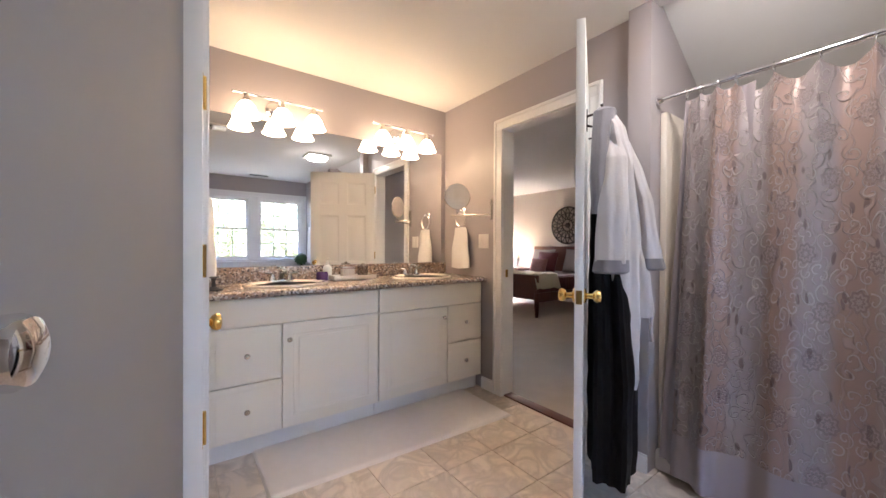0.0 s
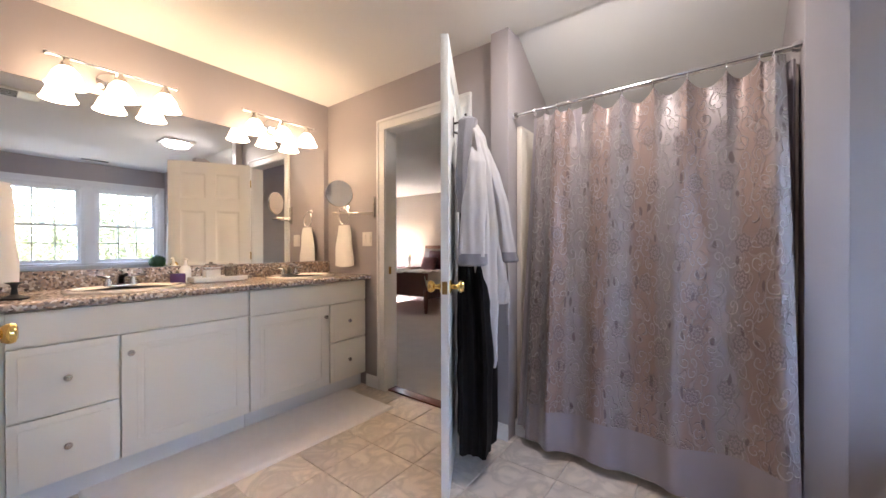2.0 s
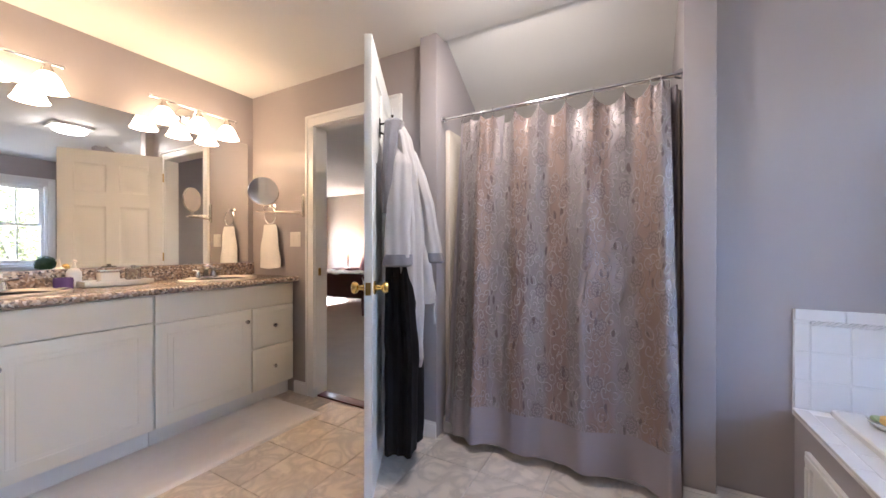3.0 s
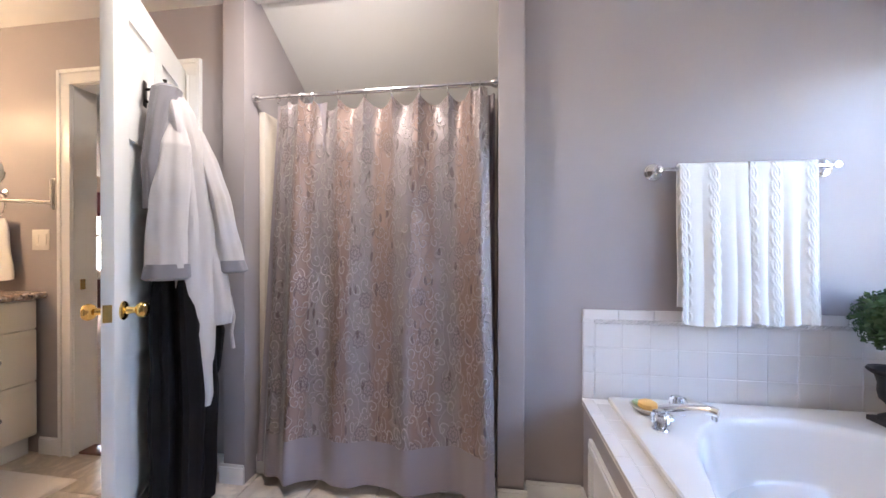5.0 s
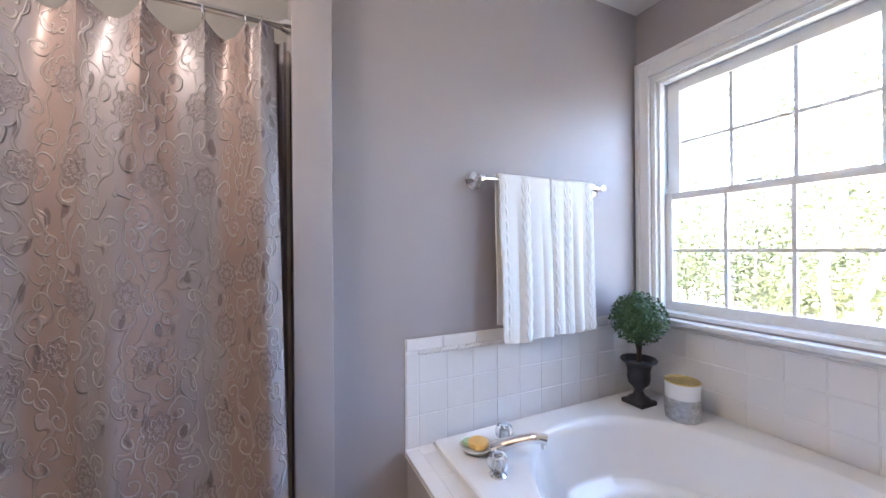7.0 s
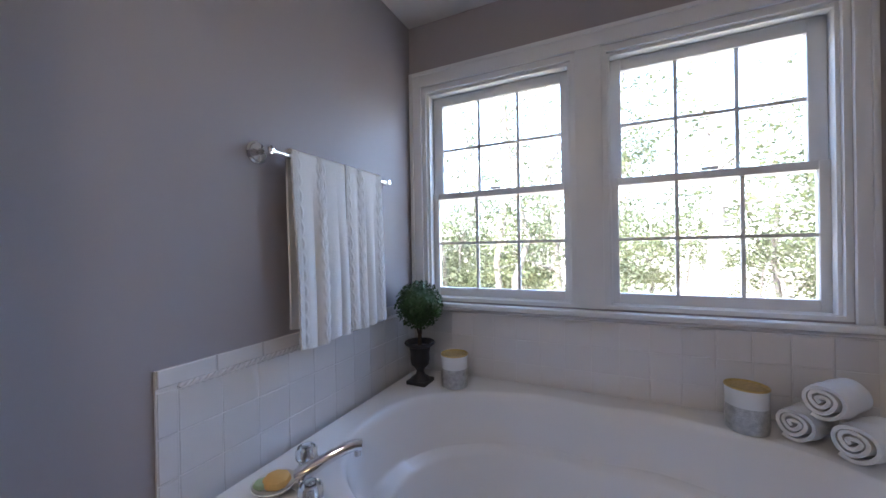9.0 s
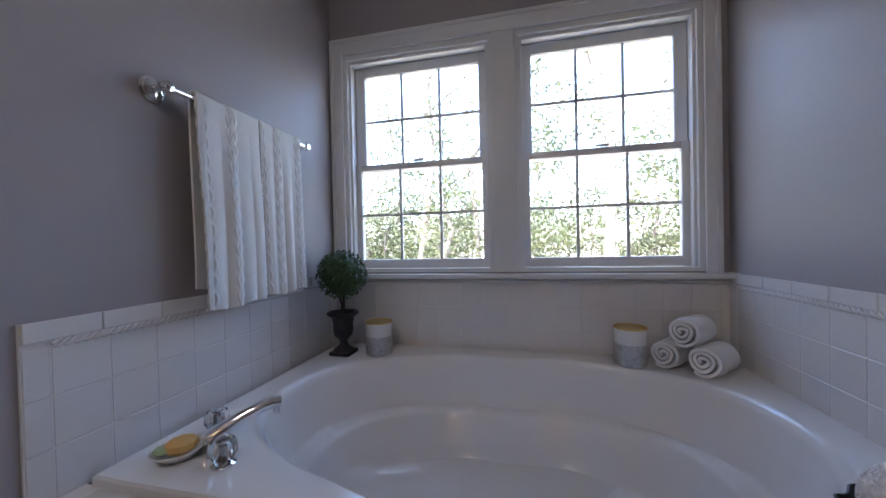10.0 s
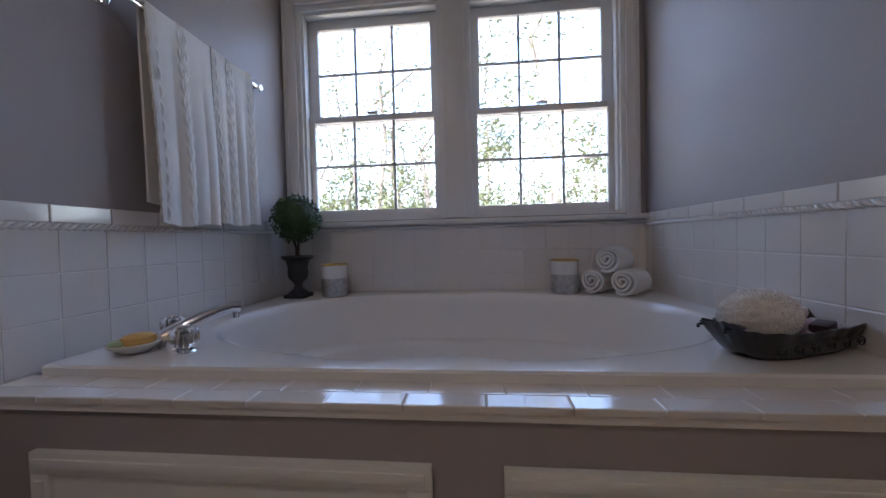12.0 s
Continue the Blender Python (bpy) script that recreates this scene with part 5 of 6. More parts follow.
def curtain(nu=300, nv=90):
    ob = thing("shower_curtain", (RX, 0.3, 0.0), "mauve and silver floral jacquard shower curtain, drawn closed", "shower curtain")
    knots = sorted(RINGS)

    def sag(y):
        for a, c in zip(knots, knots[1:]):
            if a <= y <= c:
                k = (y - a) / (c - a)
                return 4 * k * (1 - k) * min(1, (c - a) / 0.13)
        return 0.0

    yl, yr = 0.785, -0.282

    def body(u, z0, z1, v):
        k = 1 - v                                        # 0 top, 1 bottom
        z = z1 + (z0 - z1) * k
        hgt = (1.955 - z) / 1.85
        y = (yl + (yr - yl) * u)
        y += 0.085 * hgt * (0.45 - u)
        s = sag(min(max(y, knots[0]), knots[-1])) * math.exp(-hgt * 9)
        ph = 2 * math.pi * (u * 4.2 + 0.25 * math.sin(4 * u))
        amp = (0.010 + 0.020 * min(1, hgt * 2)) * (1.0 - 0.35 * math.sin(5 * u))
        x = -0.012 - 0.02 * hgt + amp * math.sin(ph + 0.6 * math.sin(3.1 * u + 2)) + 0.004 * math.sin(2.3 * ph + 1 + hgt) + 0.05 * s - 0.05 * hgt
        edge = math.exp(-((u - 0.965) / 0.03) ** 2) * 0.03 + math.exp(-((u - 0.10) / 0.035) ** 2) * 0.028 + math.exp(-((u - 0.02) / 0.02) ** 2) * 0.02
        x -= edge
        x += 0.006 * noise.noise(Vector((u * 9, z * 3, 1)))
        y += 0.006 * math.cos(ph) * (0.4 + hgt)
        return Vector((x, y - 0.3, z - 0.045 * s * (1 if hgt < 0.3 else 0) * 0.9))

    def uvs(bm, z0, z1):
        lay = bm.loops.layers.uv.verify()
        for f in bm.faces:
            for l in f.loops:
                l[lay].uv = (l[lay].uv[0] * 1.75, z0 + (z1 - z0) * l[lay].uv[1])

    bm = sheet(bmesh.new(), nu, nv, lambda u, v: body(u, 0.265, 1.955, v))
    uvs(bm, 0.265, 1.955)
    part("panel", bm, JACQ, ob)
    bm = sheet(bmesh.new(), nu, 12, lambda u, v: body(u, 0.055, 0.2655, v) + Vector((-0.001, 0, 0)))
    part("hem_band", bm, LINER, ob, "plain mauve satin border")

    def back(u, v):
        k = 1 - v
        z = 1.945 - k * 1.85
        y = 0.90 - 0.10 * (1 - k) * 0.9 + (0.62 - 0.90) * u
        x = 0.012 + 0.02 * math.sin(2 * math.pi * u * 2.6 + 0.5) * (0.4 + 0.6 * k) - 0.055 * k
        return Vector((x, y - 0.3, z))

    part("side_fold", sheet(bmesh.new(), 60, 60, back), LINER, ob, "plain satin side fold")

    def right(u, v):
        k = 1 - v
        return Vector((0.03 + 0.012 * math.sin(2 * math.pi * u * 2), -0.245 - 0.07 * u - 0.3, 1.945 - 1.84 * k))

    part("liner", sheet(bmesh.new(), 24, 30, right), LINER, ob, "grey liner edge")
    for y in RINGS:
        bm = tube(bmesh.new(), [(0.020 * math.sin(t), y - 0.3, RZ - 0.008 + 0.022 * math.cos(t)) for t in [2 * math.pi * k / 18 for k in range(19)]], 0.0022, 6, cap=False)
        lathe(bm, [(0, -0.006), (0.006, 0), (0, 0.006)], at=(-0.001, y - 0.3, RZ - 0.034), sides=8)
        part("ring", bm, CHROME, ob, "chrome curtain ring")


curtain()


# ---- robe and black garment on the door ----
def loft(sections, sides=40, folds=5, depth=0.1, seed=0.0, close=True):
    """A draped form through sections (z, x, y, half width in x, half width in y)."""
    bm = bmesh.new()
    zs = [s[0] for s in sections]
    rings = []
    steps = 44
    for j in range(steps + 1):
        p = j / steps * (len(sections) - 1)
        i = min(int(p), len(sections) - 2)
        k = p - i
        k = k * k * (3 - 2 * k) * 0.5 + k * 0.5
        z, cx, cy, ra, rn = [a + (c - a) * k for a, c in zip(sections[i], sections[i + 1])]
        ring = []
        q = j / steps
        for n in range(sides):
            a = 2 * math.pi * n / sides
            w = 1 + depth * math.sin(folds * a + seed + 1.5 * q) + depth * 0.6 * math.sin((2 * folds + 1) * a + 3 * seed - 2 * q)
            w += 0.22 * depth * noise.noise(Vector((math.cos(a) * 2 + seed, math.sin(a) * 2, z * 9))) * 3
            ring.append(bm.verts.new((cx + ra * w * math.cos(a), cy + rn * w * math.sin(a), z)))
        rings.append(ring)
    for r, s in zip(rings, rings[1:]):
        for n in range(sides):
            bm.faces.new((r[n], r[(n + 1) % sides], s[(n + 1) % sides], s[n]))
    if close:
        bm.faces.new(rings[0][::-1])
        bm.faces.new(rings[-1])
    return bm


hook = thing("over_door_hook", LEAF1 @ Matrix.Translation((0.25, 0, 1.79)), "bronze double coat hook on the white door", "hook")
part("plate", boxed(-0.014, 0.014, -0.005, -0.0005, -0.05, 0.05, bevel=0.002), IRON, hook)
part("prong", tube(bmesh.new(), [(0, -0.004, 0.02), (0, -0.05, 0.03), (0, -0.068, 0.055), (0, -0.066, 0.068)], [0.006, 0.005, 0.005, 0.008], 8), IRON, hook)
part("prong", tube(bmesh.new(), [(0, -0.004, -0.025), (0, -0.035, -0.035), (0, -0.045, -0.015)], [0.006, 0.005, 0.007], 8), IRON, hook)

robe = thing("bathrobe", LEAF1 @ Matrix.Translation((0.25, -0.005, -0.045)), "off-white fleece bathrobe with grey collar hanging on the door", "bathrobe")
part("body", loft([(1.87, 0.0, -0.075, 0.04, 0.03), (1.78, 0.0, -0.10, 0.075, 0.055), (1.58, 0.0, -0.125, 0.075, 0.075), (1.35, 0.01, -0.145, 0.07, 0.075), (1.10, 0.01, -0.145, 0.07, 0.076), (0.90, 0.01, -0.145, 0.08, 0.08), (0.77, 0.01, -0.145, 0.08, 0.075), (0.735, 0.01, -0.143, 0.076, 0.07)], folds=4, depth=0.10, seed=1.0), ROBE, robe)
part("collar", loft([(1.885, 0.0, -0.07, 0.02, 0.025), (1.86, -0.01, -0.075, 0.055, 0.05), (1.72, -0.045, -0.06, 0.055, 0.04), (1.55, -0.085, -0.05, 0.045, 0.035), (1.38, -0.105, -0.055, 0.02, 0.03)], folds=3, depth=0.08, seed=2.2), ROBEG, robe, "grey shawl collar")
s1 = part("sleeve", loft([(1.72, -0.04, -0.105, 0.03, 0.03), (1.63, -0.07, -0.11, 0.048, 0.048), (1.45, -0.095, -0.105, 0.055, 0.056), (1.30, -0.105, -0.10, 0.05, 0.057), (1.16, -0.11, -0.10, 0.056, 0.062)], folds=3, depth=0.11, seed=0.4), ROBE, robe)
part("cuff", loft([(1.175, -0.11, -0.10, 0.062, 0.068), (1.125, -0.11, -0.098, 0.066, 0.073), (1.115, -0.11, -0.098, 0.056, 0.062)], folds=3, depth=0.06, seed=0.4), ROBEG, s1, "grey cuff")
s2 = part("sleeve", loft([(1.72, 0.03, -0.16, 0.03, 0.025), (1.60, 0.035, -0.19, 0.05, 0.042), (1.45, 0.04, -0.23, 0.055, 0.045), (1.30, 0.065, -0.25, 0.058, 0.05), (1.17, 0.08, -0.268, 0.062, 0.056)], folds=3, depth=0.11, seed=4.0), ROBE, robe)
part("cuff", loft([(1.18, 0.08, -0.268, 0.066, 0.061), (1.135, 0.08, -0.275, 0.07, 0.066), (1.125, 0.08, -0.275, 0.06, 0.055)], folds=3, depth=0.06, seed=4.0), ROBEG, s2, "grey cuff")
part("front_tail", loft([(0.85, -0.01, -0.185, 0.03, 0.04), (0.72, -0.01, -0.19, 0.026, 0.034), (0.63, -0.01, -0.20, 0.02, 0.028), (0.585, -0.01, -0.205, 0.012, 0.012)], folds=2, depth=0.05, seed=0.9), ROBE, robe)
part("back_tail", loft([(1.25, 0.05, -0.20, 0.045, 0.04), (1.10, 0.05, -0.225, 0.05, 0.05), (0.96, 0.05, -0.235, 0.05, 0.055), (0.91, 0.05, -0.235, 0.044, 0.048)], folds=3, depth=0.07, seed=2.9), ROBE, robe)
part("belt", tube(bmesh.new(), [(0.07, -0.275, 1.02), (0.075, -0.287, 0.93), (0.07, -0.28, 0.86), (0.082, -0.285, 0.79)], [0.008, 0.009, 0.007, 0.009], 8), ROBE, robe)

gown = thing("black_gown", LEAF1 @ Matrix.Translation((0.40, -0.004, -0.02)), "long black satin nightgown hanging behind the robe", "gown")
part("skirt", loft([(1.74, 0.06, -0.05, 0.03, 0.02), (1.6, 0.05, -0.07, 0.06, 0.04), (1.35, 0.0, -0.08, 0.14, 0.06), (1.0, -0.08, -0.105, 0.17, 0.085), (0.6, -0.09, -0.12, 0.185, 0.10), (0.15, -0.10, -0.115, 0.18, 0.095)], folds=5, depth=0.13, seed=0.7), BLACK, gown)
part("strap", tube(bmesh.new(), [(0.04, -0.165, 0.75), (0.02, -0.175, 0.5), (0.01, -0.17, 0.25), (0.012, -0.172, 0.06)], [0.012, 0.010, 0.010, 0.012], 8), BLACK, gown, "hanging black tie")
part("drape", loft([(1.02, 0.10, -0.17, 0.06, 0.03), (0.8, 0.10, -0.185, 0.08, 0.04), (0.62, 0.10, -0.18, 0.06, 0.025)], folds=4, depth=0.12, seed=3.0), BLACK, gown)
part("hook", tube(bmesh.new(), [(0.06, -0.002, 1.78), (0.06, -0.05, 1.79), (0.06, -0.06, 1.74)], 0.005, 8), IRON, gown)


# ---- bedroom ----
bed = thing("bed", (5.98, 4.78, 0), "dark cherry wooden bed with wine bedding", "bed")
part("footboard", boxed(-1.02, -0.96, -0.83, 0.83, 0.30, 0.72, bevel=0.015), BEDWOOD, bed)
part("side_rail", boxed(-0.96, 0.96, -0.83, -0.79, 0.26, 0.42, bevel=0.01), BEDWOOD, bed)
part("side_rail", boxed(-0.96, 0.96, 0.79, 0.83, 0.26, 0.42, bevel=0.01), BEDWOOD, bed)
part("headboard", boxed(0.94, 1.0, -0.85, 0.85, 0.25, 1.22, bevel=0.02), BEDWOOD, bed)
for x in (-0.99, 0.97):
    for y in (-0.80, 0.80):
        part("leg", tube(bmesh.new(), [(x, y, 0.007), (x, y, 0.2), (x, y, 0.42)], [0.028, 0.04, 0.045], 10), BEDWOOD, bed)
part("mattress", boxed(-0.95, 0.93, -0.78, 0.78, 0.36, 0.66, bevel=0.05), WINE, bed)


def puffy(w, d, h, seed):
    """A plumped cushion, wide in x, lying in the x-y plane."""
    def top(u, v):
        a, b = 2 * u - 1, 2 * v - 1
        k = max(0, (1 - a ** 4) * (1 - b ** 4)) ** 0.5
        return k

    bm = bmesh.new()
    n = 18
    for sg in (1, -1):
        sheet(bm, n, n, lambda u, v: Vector(((2 * u - 1) * w / 2 * (1 - 0.06 * (1 - (2 * v - 1) ** 2)), (2 * v - 1) * d / 2 * (1 - 0.06 * (1 - (2 * u - 1) ** 2)), sg * (0.006 + h / 2 * top(u, v) * (1 + 0.08 * math.sin(7 * u + 5 * v + seed))))))
    bmesh.ops.remove_doubles(bm, verts=bm.verts[:], dist=0.013)
    return bm


solid("bedspread", sheet(bmesh.new(), 40, 40, lambda u, v: Vector((-0.97 + 1.9 * u, (2 * v - 1) * 0.80, 0.675 - 0.30 * max(0, abs(2 * v - 1) - 0.93) / 0.07 + 0.01 * noise.noise(Vector((u * 6, v * 6, 0)))))), WINE, "wine-red quilted bedspread on the bed", "bedspread", (5.98, 4.78, 0.0))
solid("throw_blanket", sheet(bmesh.new(), 36, 60, lambda u, v: Vector((-1.03 + 0.62 * u + 0.03 * math.sin(9 * v), (2 * v - 1) * 0.86, 0.735 - 0.24 * max(0, abs(2 * v - 1) - 0.90) / 0.10 + 0.035 * noise.noise(Vector((u * 5, v * 9, 3))))), thick=0.02), CREAM, "cream knitted throw across the foot of the bed", "blanket", (5.98, 4.78, 0.0))
for mat, x, y, z, s, lab in ((TAUPE, 0.72, -0.42, 0.93, 0.55, "taupe square cushion leaning on the headboard"), (TAUPE, 0.74, 0.45, 0.92, 0.55, "taupe square cushion leaning on the headboard"), (WINE, 0.60, 0.22, 0.90, 0.48, "dark wine cushion on the bed"), (WINE, 0.66, -0.72, 0.90, 0.46, "dark wine cushion on the bed"), (PLAID, 0.42, 0.30, 0.80, 0.38, "small plaid cushion on the bed")):
    solid("cushion", puffy(s, s, 0.16, x), mat, lab, "cushion", pose(5.98 + x, 4.78 + y, z - 0.02, 0, -68, 6), "cushions on the bed")
ns = thing("nightstand", (6.72, 5.98, 0.006), "dark cherry nightstand beside the bed", "nightstand")
part("body", boxed(-0.24, 0.24, -0.24, 0.24, 0.10, 0.66, bevel=0.008), BEDWOOD, ns)
part("top", boxed(-0.26, 0.26, -0.26, 0.26, 0.66, 0.69, bevel=0.006), BEDWOOD, ns)
for x in (-0.21, 0.21):
    for y in (-0.21, 0.21):
        part("leg", boxed(x - 0.02, x + 0.02, y - 0.02, y + 0.02, 0, 0.10), BEDWOOD, ns)
dr = part("drawer", boxed(-0.25, -0.24, -0.21, 0.21, 0.42, 0.62, bevel=0.003), BEDWOOD, ns)
part("knob", lathe(bmesh.new(), [(0, 0), (0.012, -0.002), (0.016, -0.02), (0, -0.028)], at=(-0.25, 0, 0.52), axis="x", sides=14), BRASS, dr)
tl = thing("table_lamp", (6.68, 5.94, 0.696), "turned table lamp with a glowing cream shade", "table lamp")
part("base", lathe(bmesh.new(), [(0, 0), (0.08, 0), (0.085, 0.015), (0.03, 0.04), (0.022, 0.10), (0.055, 0.20), (0.06, 0.27), (0.03, 0.36), (0.012, 0.40), (0.010, 0.50), (0, 0.50)], sides=24), FROST, tl)
part("shade", lathe(bmesh.new(), [(0.17, 0.47), (0.11, 0.74), (0.105, 0.74), (0.165, 0.47)], sides=32), SHADE2, tl, "glowing tapered fabric shade")
part("bulb", lathe(bmesh.new(), [(0, 0.52), (0.03, 0.55), (0.035, 0.59), (0, 0.63)], sides=14), SHADE2, tl)
wm = thing("wall_medallion", (6.995, 4.76, 1.68), "round openwork dark iron wall medallion over the bed", "wall decoration")
part("outer_ring", tube(bmesh.new(), [(-0.02, 0.40 * math.cos(t), 0.40 * math.sin(t)) for t in [2 * math.pi * k / 48 for k in range(49)]], 0.018, 8, cap=False), IRON, wm)
part("inner_ring", tube(bmesh.new(), [(-0.02, 0.13 * math.cos(t), 0.13 * math.sin(t)) for t in [2 * math.pi * k / 32 for k in range(33)]], 0.014, 8, cap=False), IRON, wm)
part("middle_ring", tube(bmesh.new(), [(-0.02, 0.27 * math.cos(t), 0.27 * math.sin(t)) for t in [2 * math.pi * k / 40 for k in range(41)]], 0.012, 8, cap=False), IRON, wm)
for k in range(16):
    a0 = 2 * math.pi * k / 16
    pts = [(-0.02, (0.13 + 0.26 * s) * math.cos(a0 + 0.16 * math.sin(math.pi * s)), (0.13 + 0.26 * s) * math.sin(a0 + 0.16 * math.sin(math.pi * s))) for s in [i / 8 for i in range(9)]]
    part("petal", tube(bmesh.new(), pts, 0.010, 6), IRON, wm)
    pts = [(-0.02, (0.13 + 0.26 * s) * math.cos(a0 - 0.16 * math.sin(math.pi * s)), (0.13 + 0.26 * s) * math.sin(a0 - 0.16 * math.sin(math.pi * s))) for s in [i / 8 for i in range(9)]]
    part("petal", tube(bmesh.new(), pts, 0.010, 6), IRON, wm)
part("boss", lathe(bmesh.new(), [(0, -0.04), (0.05, -0.035), (0.06, -0.01), (0, -0.005)], axis="x", sides=20), IRON, wm)
for k in range(3):
    a0 = 2 * math.pi * k / 3
    part("spoke", tube(bmesh.new(), [(-0.02, 0.04 * math.cos(a0), 0.04 * math.sin(a0)), (-0.02, 0.13 * math.cos(a0), 0.13 * math.sin(a0))], 0.008, 6), IRON, wm)

wb = structure("window_3", boxed(5.85, 5.89, 6.94, 7.06, 0.75, 2.05), TRIM, "white bedroom window with muntins", "window")
for nm, b in (("jamb", (6.61, 6.65, 6.94, 7.06, 0.75, 2.05)), ("head", (5.89, 6.61, 6.94, 7.06, 2.01, 2.05)), ("sill", (5.83, 6.67, 6.90, 7.06, 0.735, 0.79)), ("meeting_rail", (5.89, 6.61, 6.98, 7.02, 1.38, 1.43)), ("muntin", (6.12, 6.135, 6.99, 7.01, 0.79, 2.01)), ("muntin", (6.365, 6.38, 6.99, 7.01, 0.79, 2.01)), ("muntin", (5.89, 6.61, 6.991, 7.009, 1.08, 1.095)), ("muntin", (5.89, 6.61, 6.991, 7.009, 1.71, 1.725))):
    part(nm, boxed(*b), TRIM, wb)
solid("valance", sheet(bmesh.new(), 60, 10, lambda u, v: Vector(((u - 0.5) * 1.1, -0.05 - 0.02 * math.sin(40 * u), -0.45 * v)), thick=0.01), WINE, "dark wine gathered valance over the window", "curtain", (6.25, 6.95, 2.2))


# ---- outside ----
bm = bmesh.new()
n = 40
sheet(bm, n, n, lambda u, v: Vector(((u - 0.5) * 900, (v - 0.5) * 900, -0.9)))
structure("ground", bm, GROUND, "leaf-strewn woodland ground behind the house", "ground")


def tree(x, y, h, r, spread, leaves, low, seed, size):
    """Tapered trunk, drooping limbs and a ragged crown of small leaf sprays."""
    rnd = random.Random(seed)
    ob = thing("tree", (x, y, -0.9), "tall slender woodland tree with sparse spring-green leaves", "tree", "trees behind the house")
    bend = [(rnd.uniform(-0.2, 0.2) * k, rnd.uniform(-0.2, 0.2) * k, h * k / 6) for k in range(7)]
    part("trunk", tube(bmesh.new(), bend, [r * (1 - 0.13 * k) for k in range(7)], 9), BARK, ob)
    verts, faces = [], []
    for i in range(22):
        k = low + (0.97 - low) * i / 21
        p = k * 6
        a = min(int(p), 5)
        base = Vector(bend[a]).lerp(Vector(bend[a + 1]), p - a)
        t = rnd.uniform(0, 6.283)
        L_ = spread * (1.15 - k) * rnd.uniform(0.6, 1.2)
        tip = base + Vector((math.cos(t) * L_, math.sin(t) * L_, L_ * rnd.uniform(-0.25, 0.35)))
        mid = base.lerp(tip, 0.5) + Vector((0, 0, 0.12 * L_))
        part("limb", tube(bmesh.new(), [base, mid, tip], [r * 0.24 * (1.1 - k * 0.7), r * 0.14 * (1.1 - k * 0.7), 0.006], 5), BARK, ob)
        for j in range(int(leaves * (1.7 - 1.5 * min(1, k * 1.6)))):
            s = rnd.uniform(0.25, 1.05)
            c = (base.lerp(mid, s * 2) if s < 0.5 else mid.lerp(tip, s * 2 - 1)) + Vector([rnd.gauss(0, 0.16 + 0.10 * L_) * w for w in (1, 1, 0.7)])
            u = Vector([rnd.gauss(0, 1) for _ in range(3)]).normalized()
            w = u.orthogonal().normalized()
            q = size * rnd.uniform(0.5, 1.3)
            b0 = len(verts)
            verts += [c - u * q, c + w * q * 0.45, c + u * q, c - w * q * 0.45]
            faces.append((b0, b0 + 1, b0 + 2, b0 + 3))
    me = bpy.data.meshes.new("crown")
    me.from_pydata(verts, [], faces)
    me.materials.append(LEAF)
    cr = new("crown", me)
    cr.parent = ob


rnd = random.Random(11)
for i in range(34):
    near = i < 14
    y = rnd.uniform(-13, -8.5) if near else rnd.uniform(-34, -15)
    x = 1.2 + rnd.uniform(-1, 1) * (abs(y) * 0.85 + 1.5)
    tall = rnd.random() < 0.55
    tree(x, y, rnd.uniform(7, 11) if near else rnd.uniform(11, 17), rnd.uniform(0.07, 0.15), rnd.uniform(1.5, 2.6), 110 if near else 120, 0.07 if not tall else 0.22, 100 + i, 0.065 if near else 0.11)

for i in range(38):
    y = rnd.uniform(-16, -9)
    tree(1.2 + rnd.uniform(-1, 1) * (abs(y) * 0.8 + 1.0), y, rnd.uniform(2.6, 8.0), rnd.uniform(0.035, 0.06), rnd.uniform(1.1, 1.7), 210, 0.12, 300 + i, 0.068)


# ---- tiles ----
def tile_mesh(name, a, c, t, mat, axis):
    """One pillowed tile a by c, t thick, its back at the origin plane and its face looking along axis."""
    bm = boxed(-a / 2, a / 2, -c / 2, c / 2, 0, t)
    top = [e for e in bm.edges if all(v.co.z > t / 2 for v in e.verts)]
    bmesh.ops.bevel(bm, geom=top, offset=min(0.002, t * 0.4), segments=1, affect="EDGES")
    m = {"z": Matrix(), "-x": Matrix(((0, 0, -1), (1, 0, 0), (0, 1, 0))).to_4x4(), "x": Matrix(((0, 0, 1), (1, 0, 0), (0, 1, 0))).to_4x4(), "y": Matrix(((1, 0, 0), (0, 0, 1), (0, 1, 0))).to_4x4()}[axis]
    bm.transform(m)
    return finish(name, bm, mat, 30)


P = 0.333
me = tile_mesh("tile", P - 0.004, P - 0.004, 0.008, FTILE, "z")
places = []
for i in range(-8, 3):
    for j in range(-8, 4):
        x, y = 1.63 + P * (i + 0.5), 1.58 + P * (j + 0.5)
        if -0.75 < x < 2.2 and -0.85 < y < 2.45:
            places.append((x, y, -0.0075))
pieces("tile", me, floor, places)

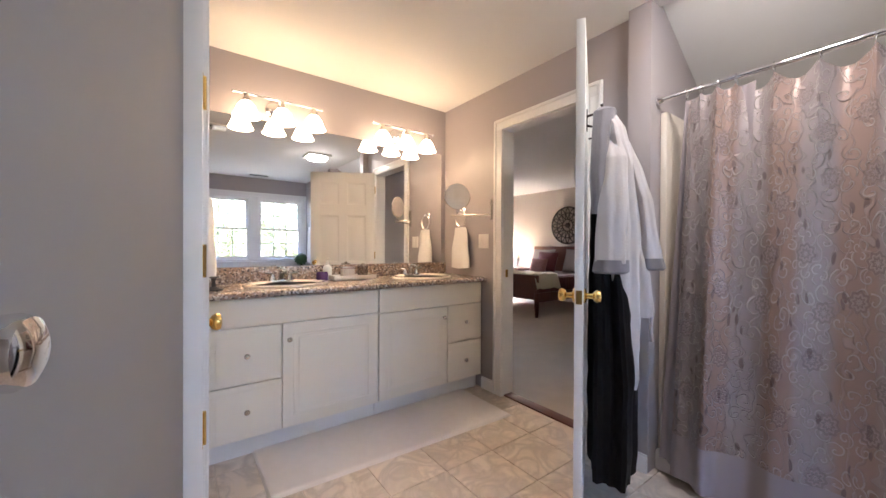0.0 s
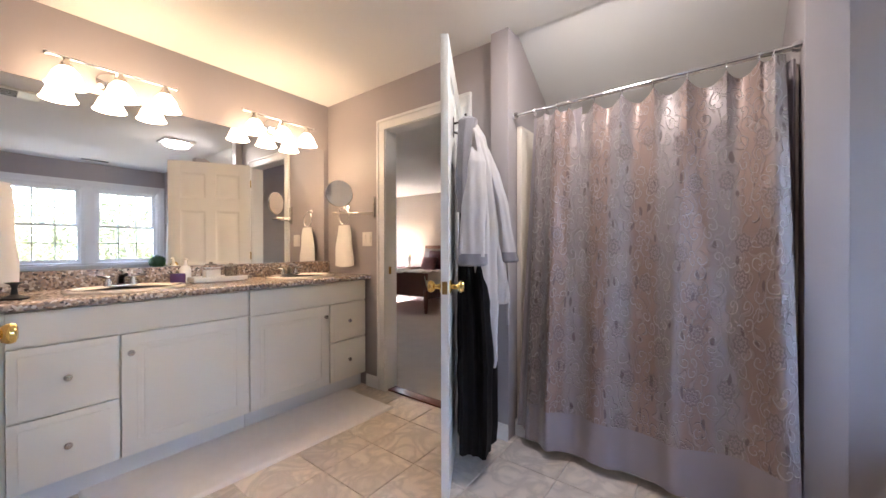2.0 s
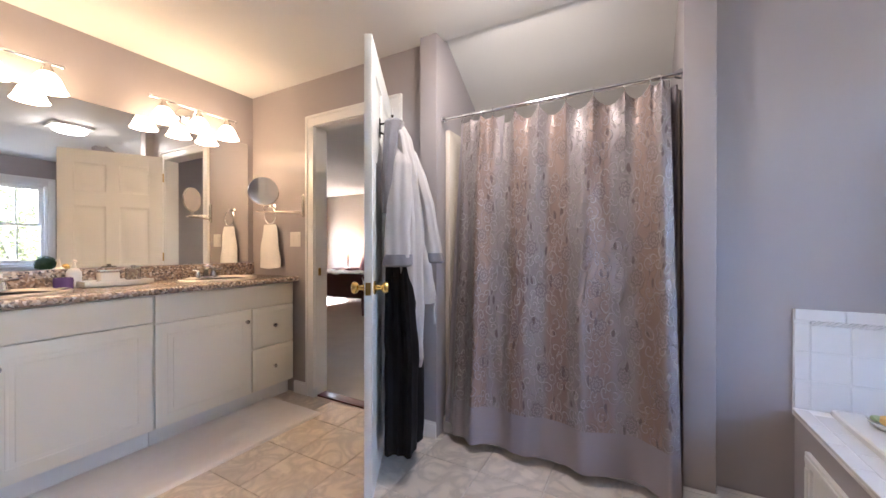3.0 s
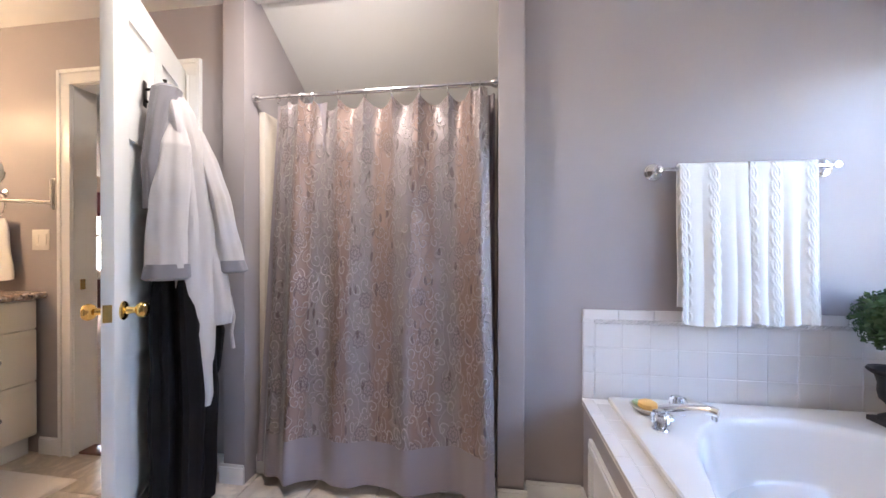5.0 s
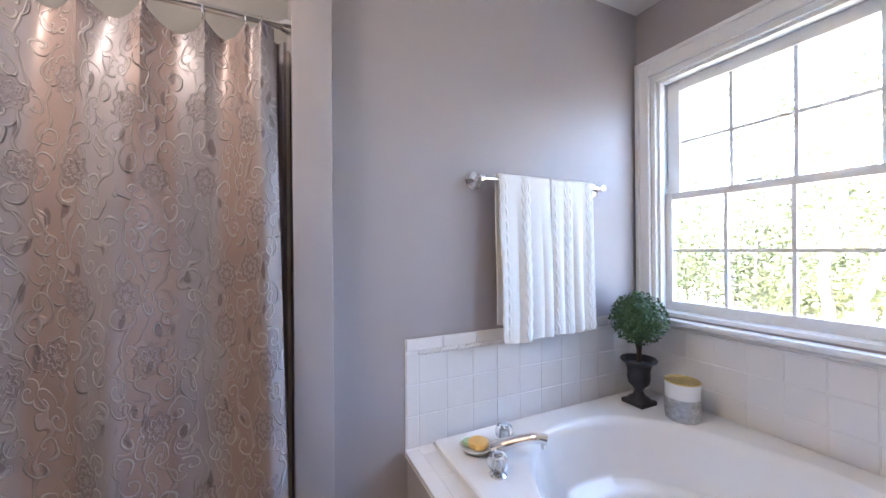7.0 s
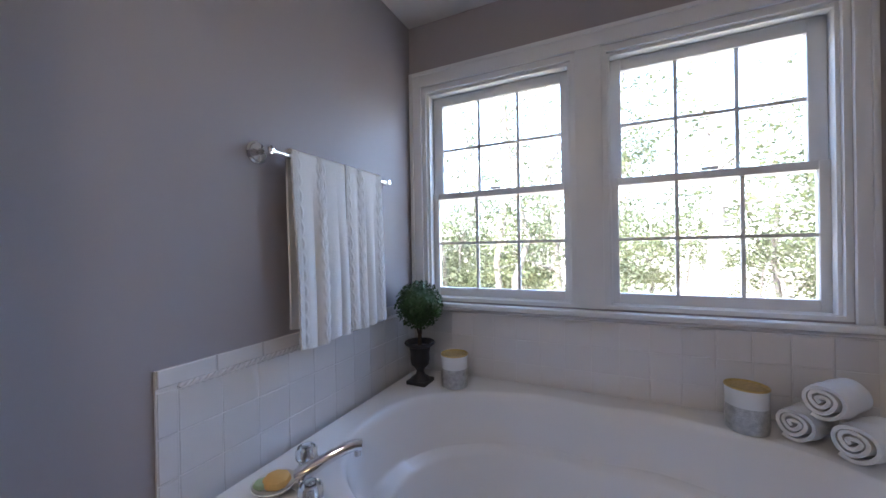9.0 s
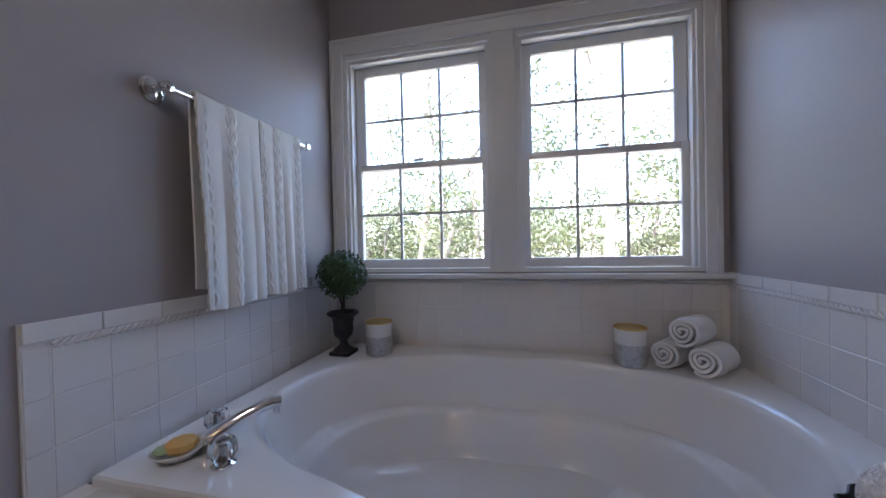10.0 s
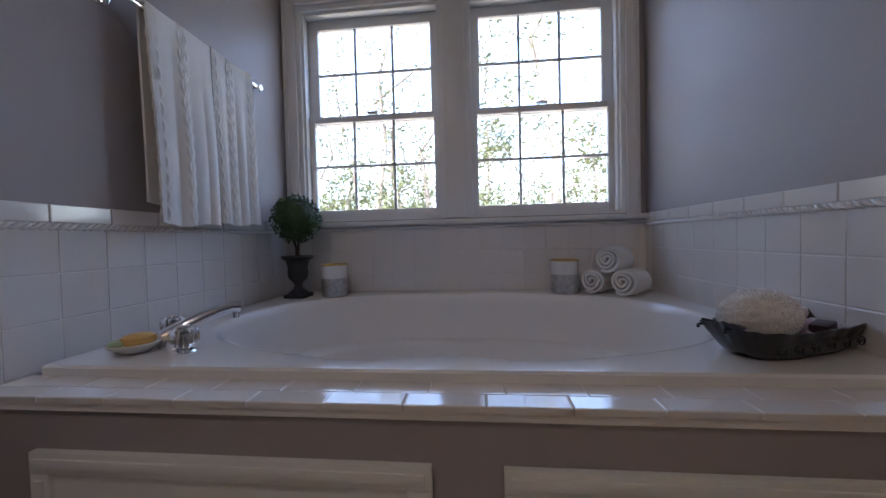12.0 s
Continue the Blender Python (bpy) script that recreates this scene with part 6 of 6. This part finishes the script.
Q = 0.1185
rows = [DK + 0.001 + Q * (k + 0.5) for k in range(3)]
tm = {ax: tile_mesh("tile", Q - 0.0022, Q - 0.0022, 0.006, WTILE, ax) for ax in ("-x", "x", "y")}
em = {ax: tile_mesh("edge_tile", 0.047, Q - 0.0022, 0.0065, WTILE, ax) for ax in ("-x", "x")}
cm = {ax: tile_mesh("cap_tile", 0.149, 0.046, 0.010, WTILE, ax) for ax in ("-x", "x")}
for wall, ax, x, sg in (("wains_east", "-x", XT, -1), ("wains_west", "x", XA, 1)):
    b = structure("wainscot", boxed(*sorted((x, x + sg * 0.006)), YS, -0.720, DK - 0.002, 0.921), GROUT, "white glazed wall tiles with rope border beside the tub", "wall tile")
    xx = x + sg * 0.0015
    y0 = -0.722
    pieces("edge_tile", em[ax], b, [(xx, y0 - 0.0245, z) for z in rows])
    ys = [y0 - 0.05 - Q * (k + 0.5) for k in range(20) if y0 - 0.05 - Q * (k + 1) > YS - 0.02]
    pieces("tile", tm[ax], b, [(xx, y, z) for y in ys for z in rows])
    pieces("cap_tile", cm[ax], b, [(xx, y0 - 0.152 * (k + 0.5), 0.8985) for k in range(8)])
    # twisted rope border
    bm = bmesh.new()
    ln = abs(YS - y0) - 0.055
    m_ = 260
    for st_ in range(2):
        pts = [(xx + sg * (0.006 + 0.0035 * math.cos(k * 0.8 + math.pi * st_)), y0 - 0.05 - ln * k / m_, 0.8655 + 0.0055 * math.sin(k * 0.8 + math.pi * st_)) for k in range(m_ + 1)]
        tube(bm, pts, 0.0055, 6)
    part("rope_border", bm, WTILE, b, "raised white rope moulding")
b = structure("wainscot_window", boxed(XA + 0.006, XT - 0.006, YS, YS + 0.006, DK - 0.002, 0.893), GROUT, "white glazed wall tiles under the window", "wall tile")
nx = 16
pieces("tile", tm["y"], b, [(XT - 0.012 - Q * (k + 0.5), YS + 0.0015, z) for k in range(nx) for z in rows])
part("border", tube(bmesh.new(), [(XA + 0.01, YS + 0.009, 0.878), (XT - 0.01, YS + 0.009, 0.878)], 0.009, 8), WTILE, b)

D = 0.152
dm = tile_mesh("tile", D - 0.0025, 0.058, 0.006, WTILE, "z")
bn = tile_mesh("bullnose_tile", D - 0.0025, 0.05, 0.012, WTILE, "z")
pieces("bullnose_tile", bn, deck, [(XT - 0.02 - D * (k + 0.5), YF - 0.024, DK - 0.0115) for k in range(12)] + [(XT - 0.02 - D * 12 - 0.05 + 0.0, YF - 0.024, DK - 0.0118)])
pieces("tile", dm, deck, [(XT - 0.06 - D * (k + 0.5), YF - 0.0795, DK - 0.006) for k in range(12)])
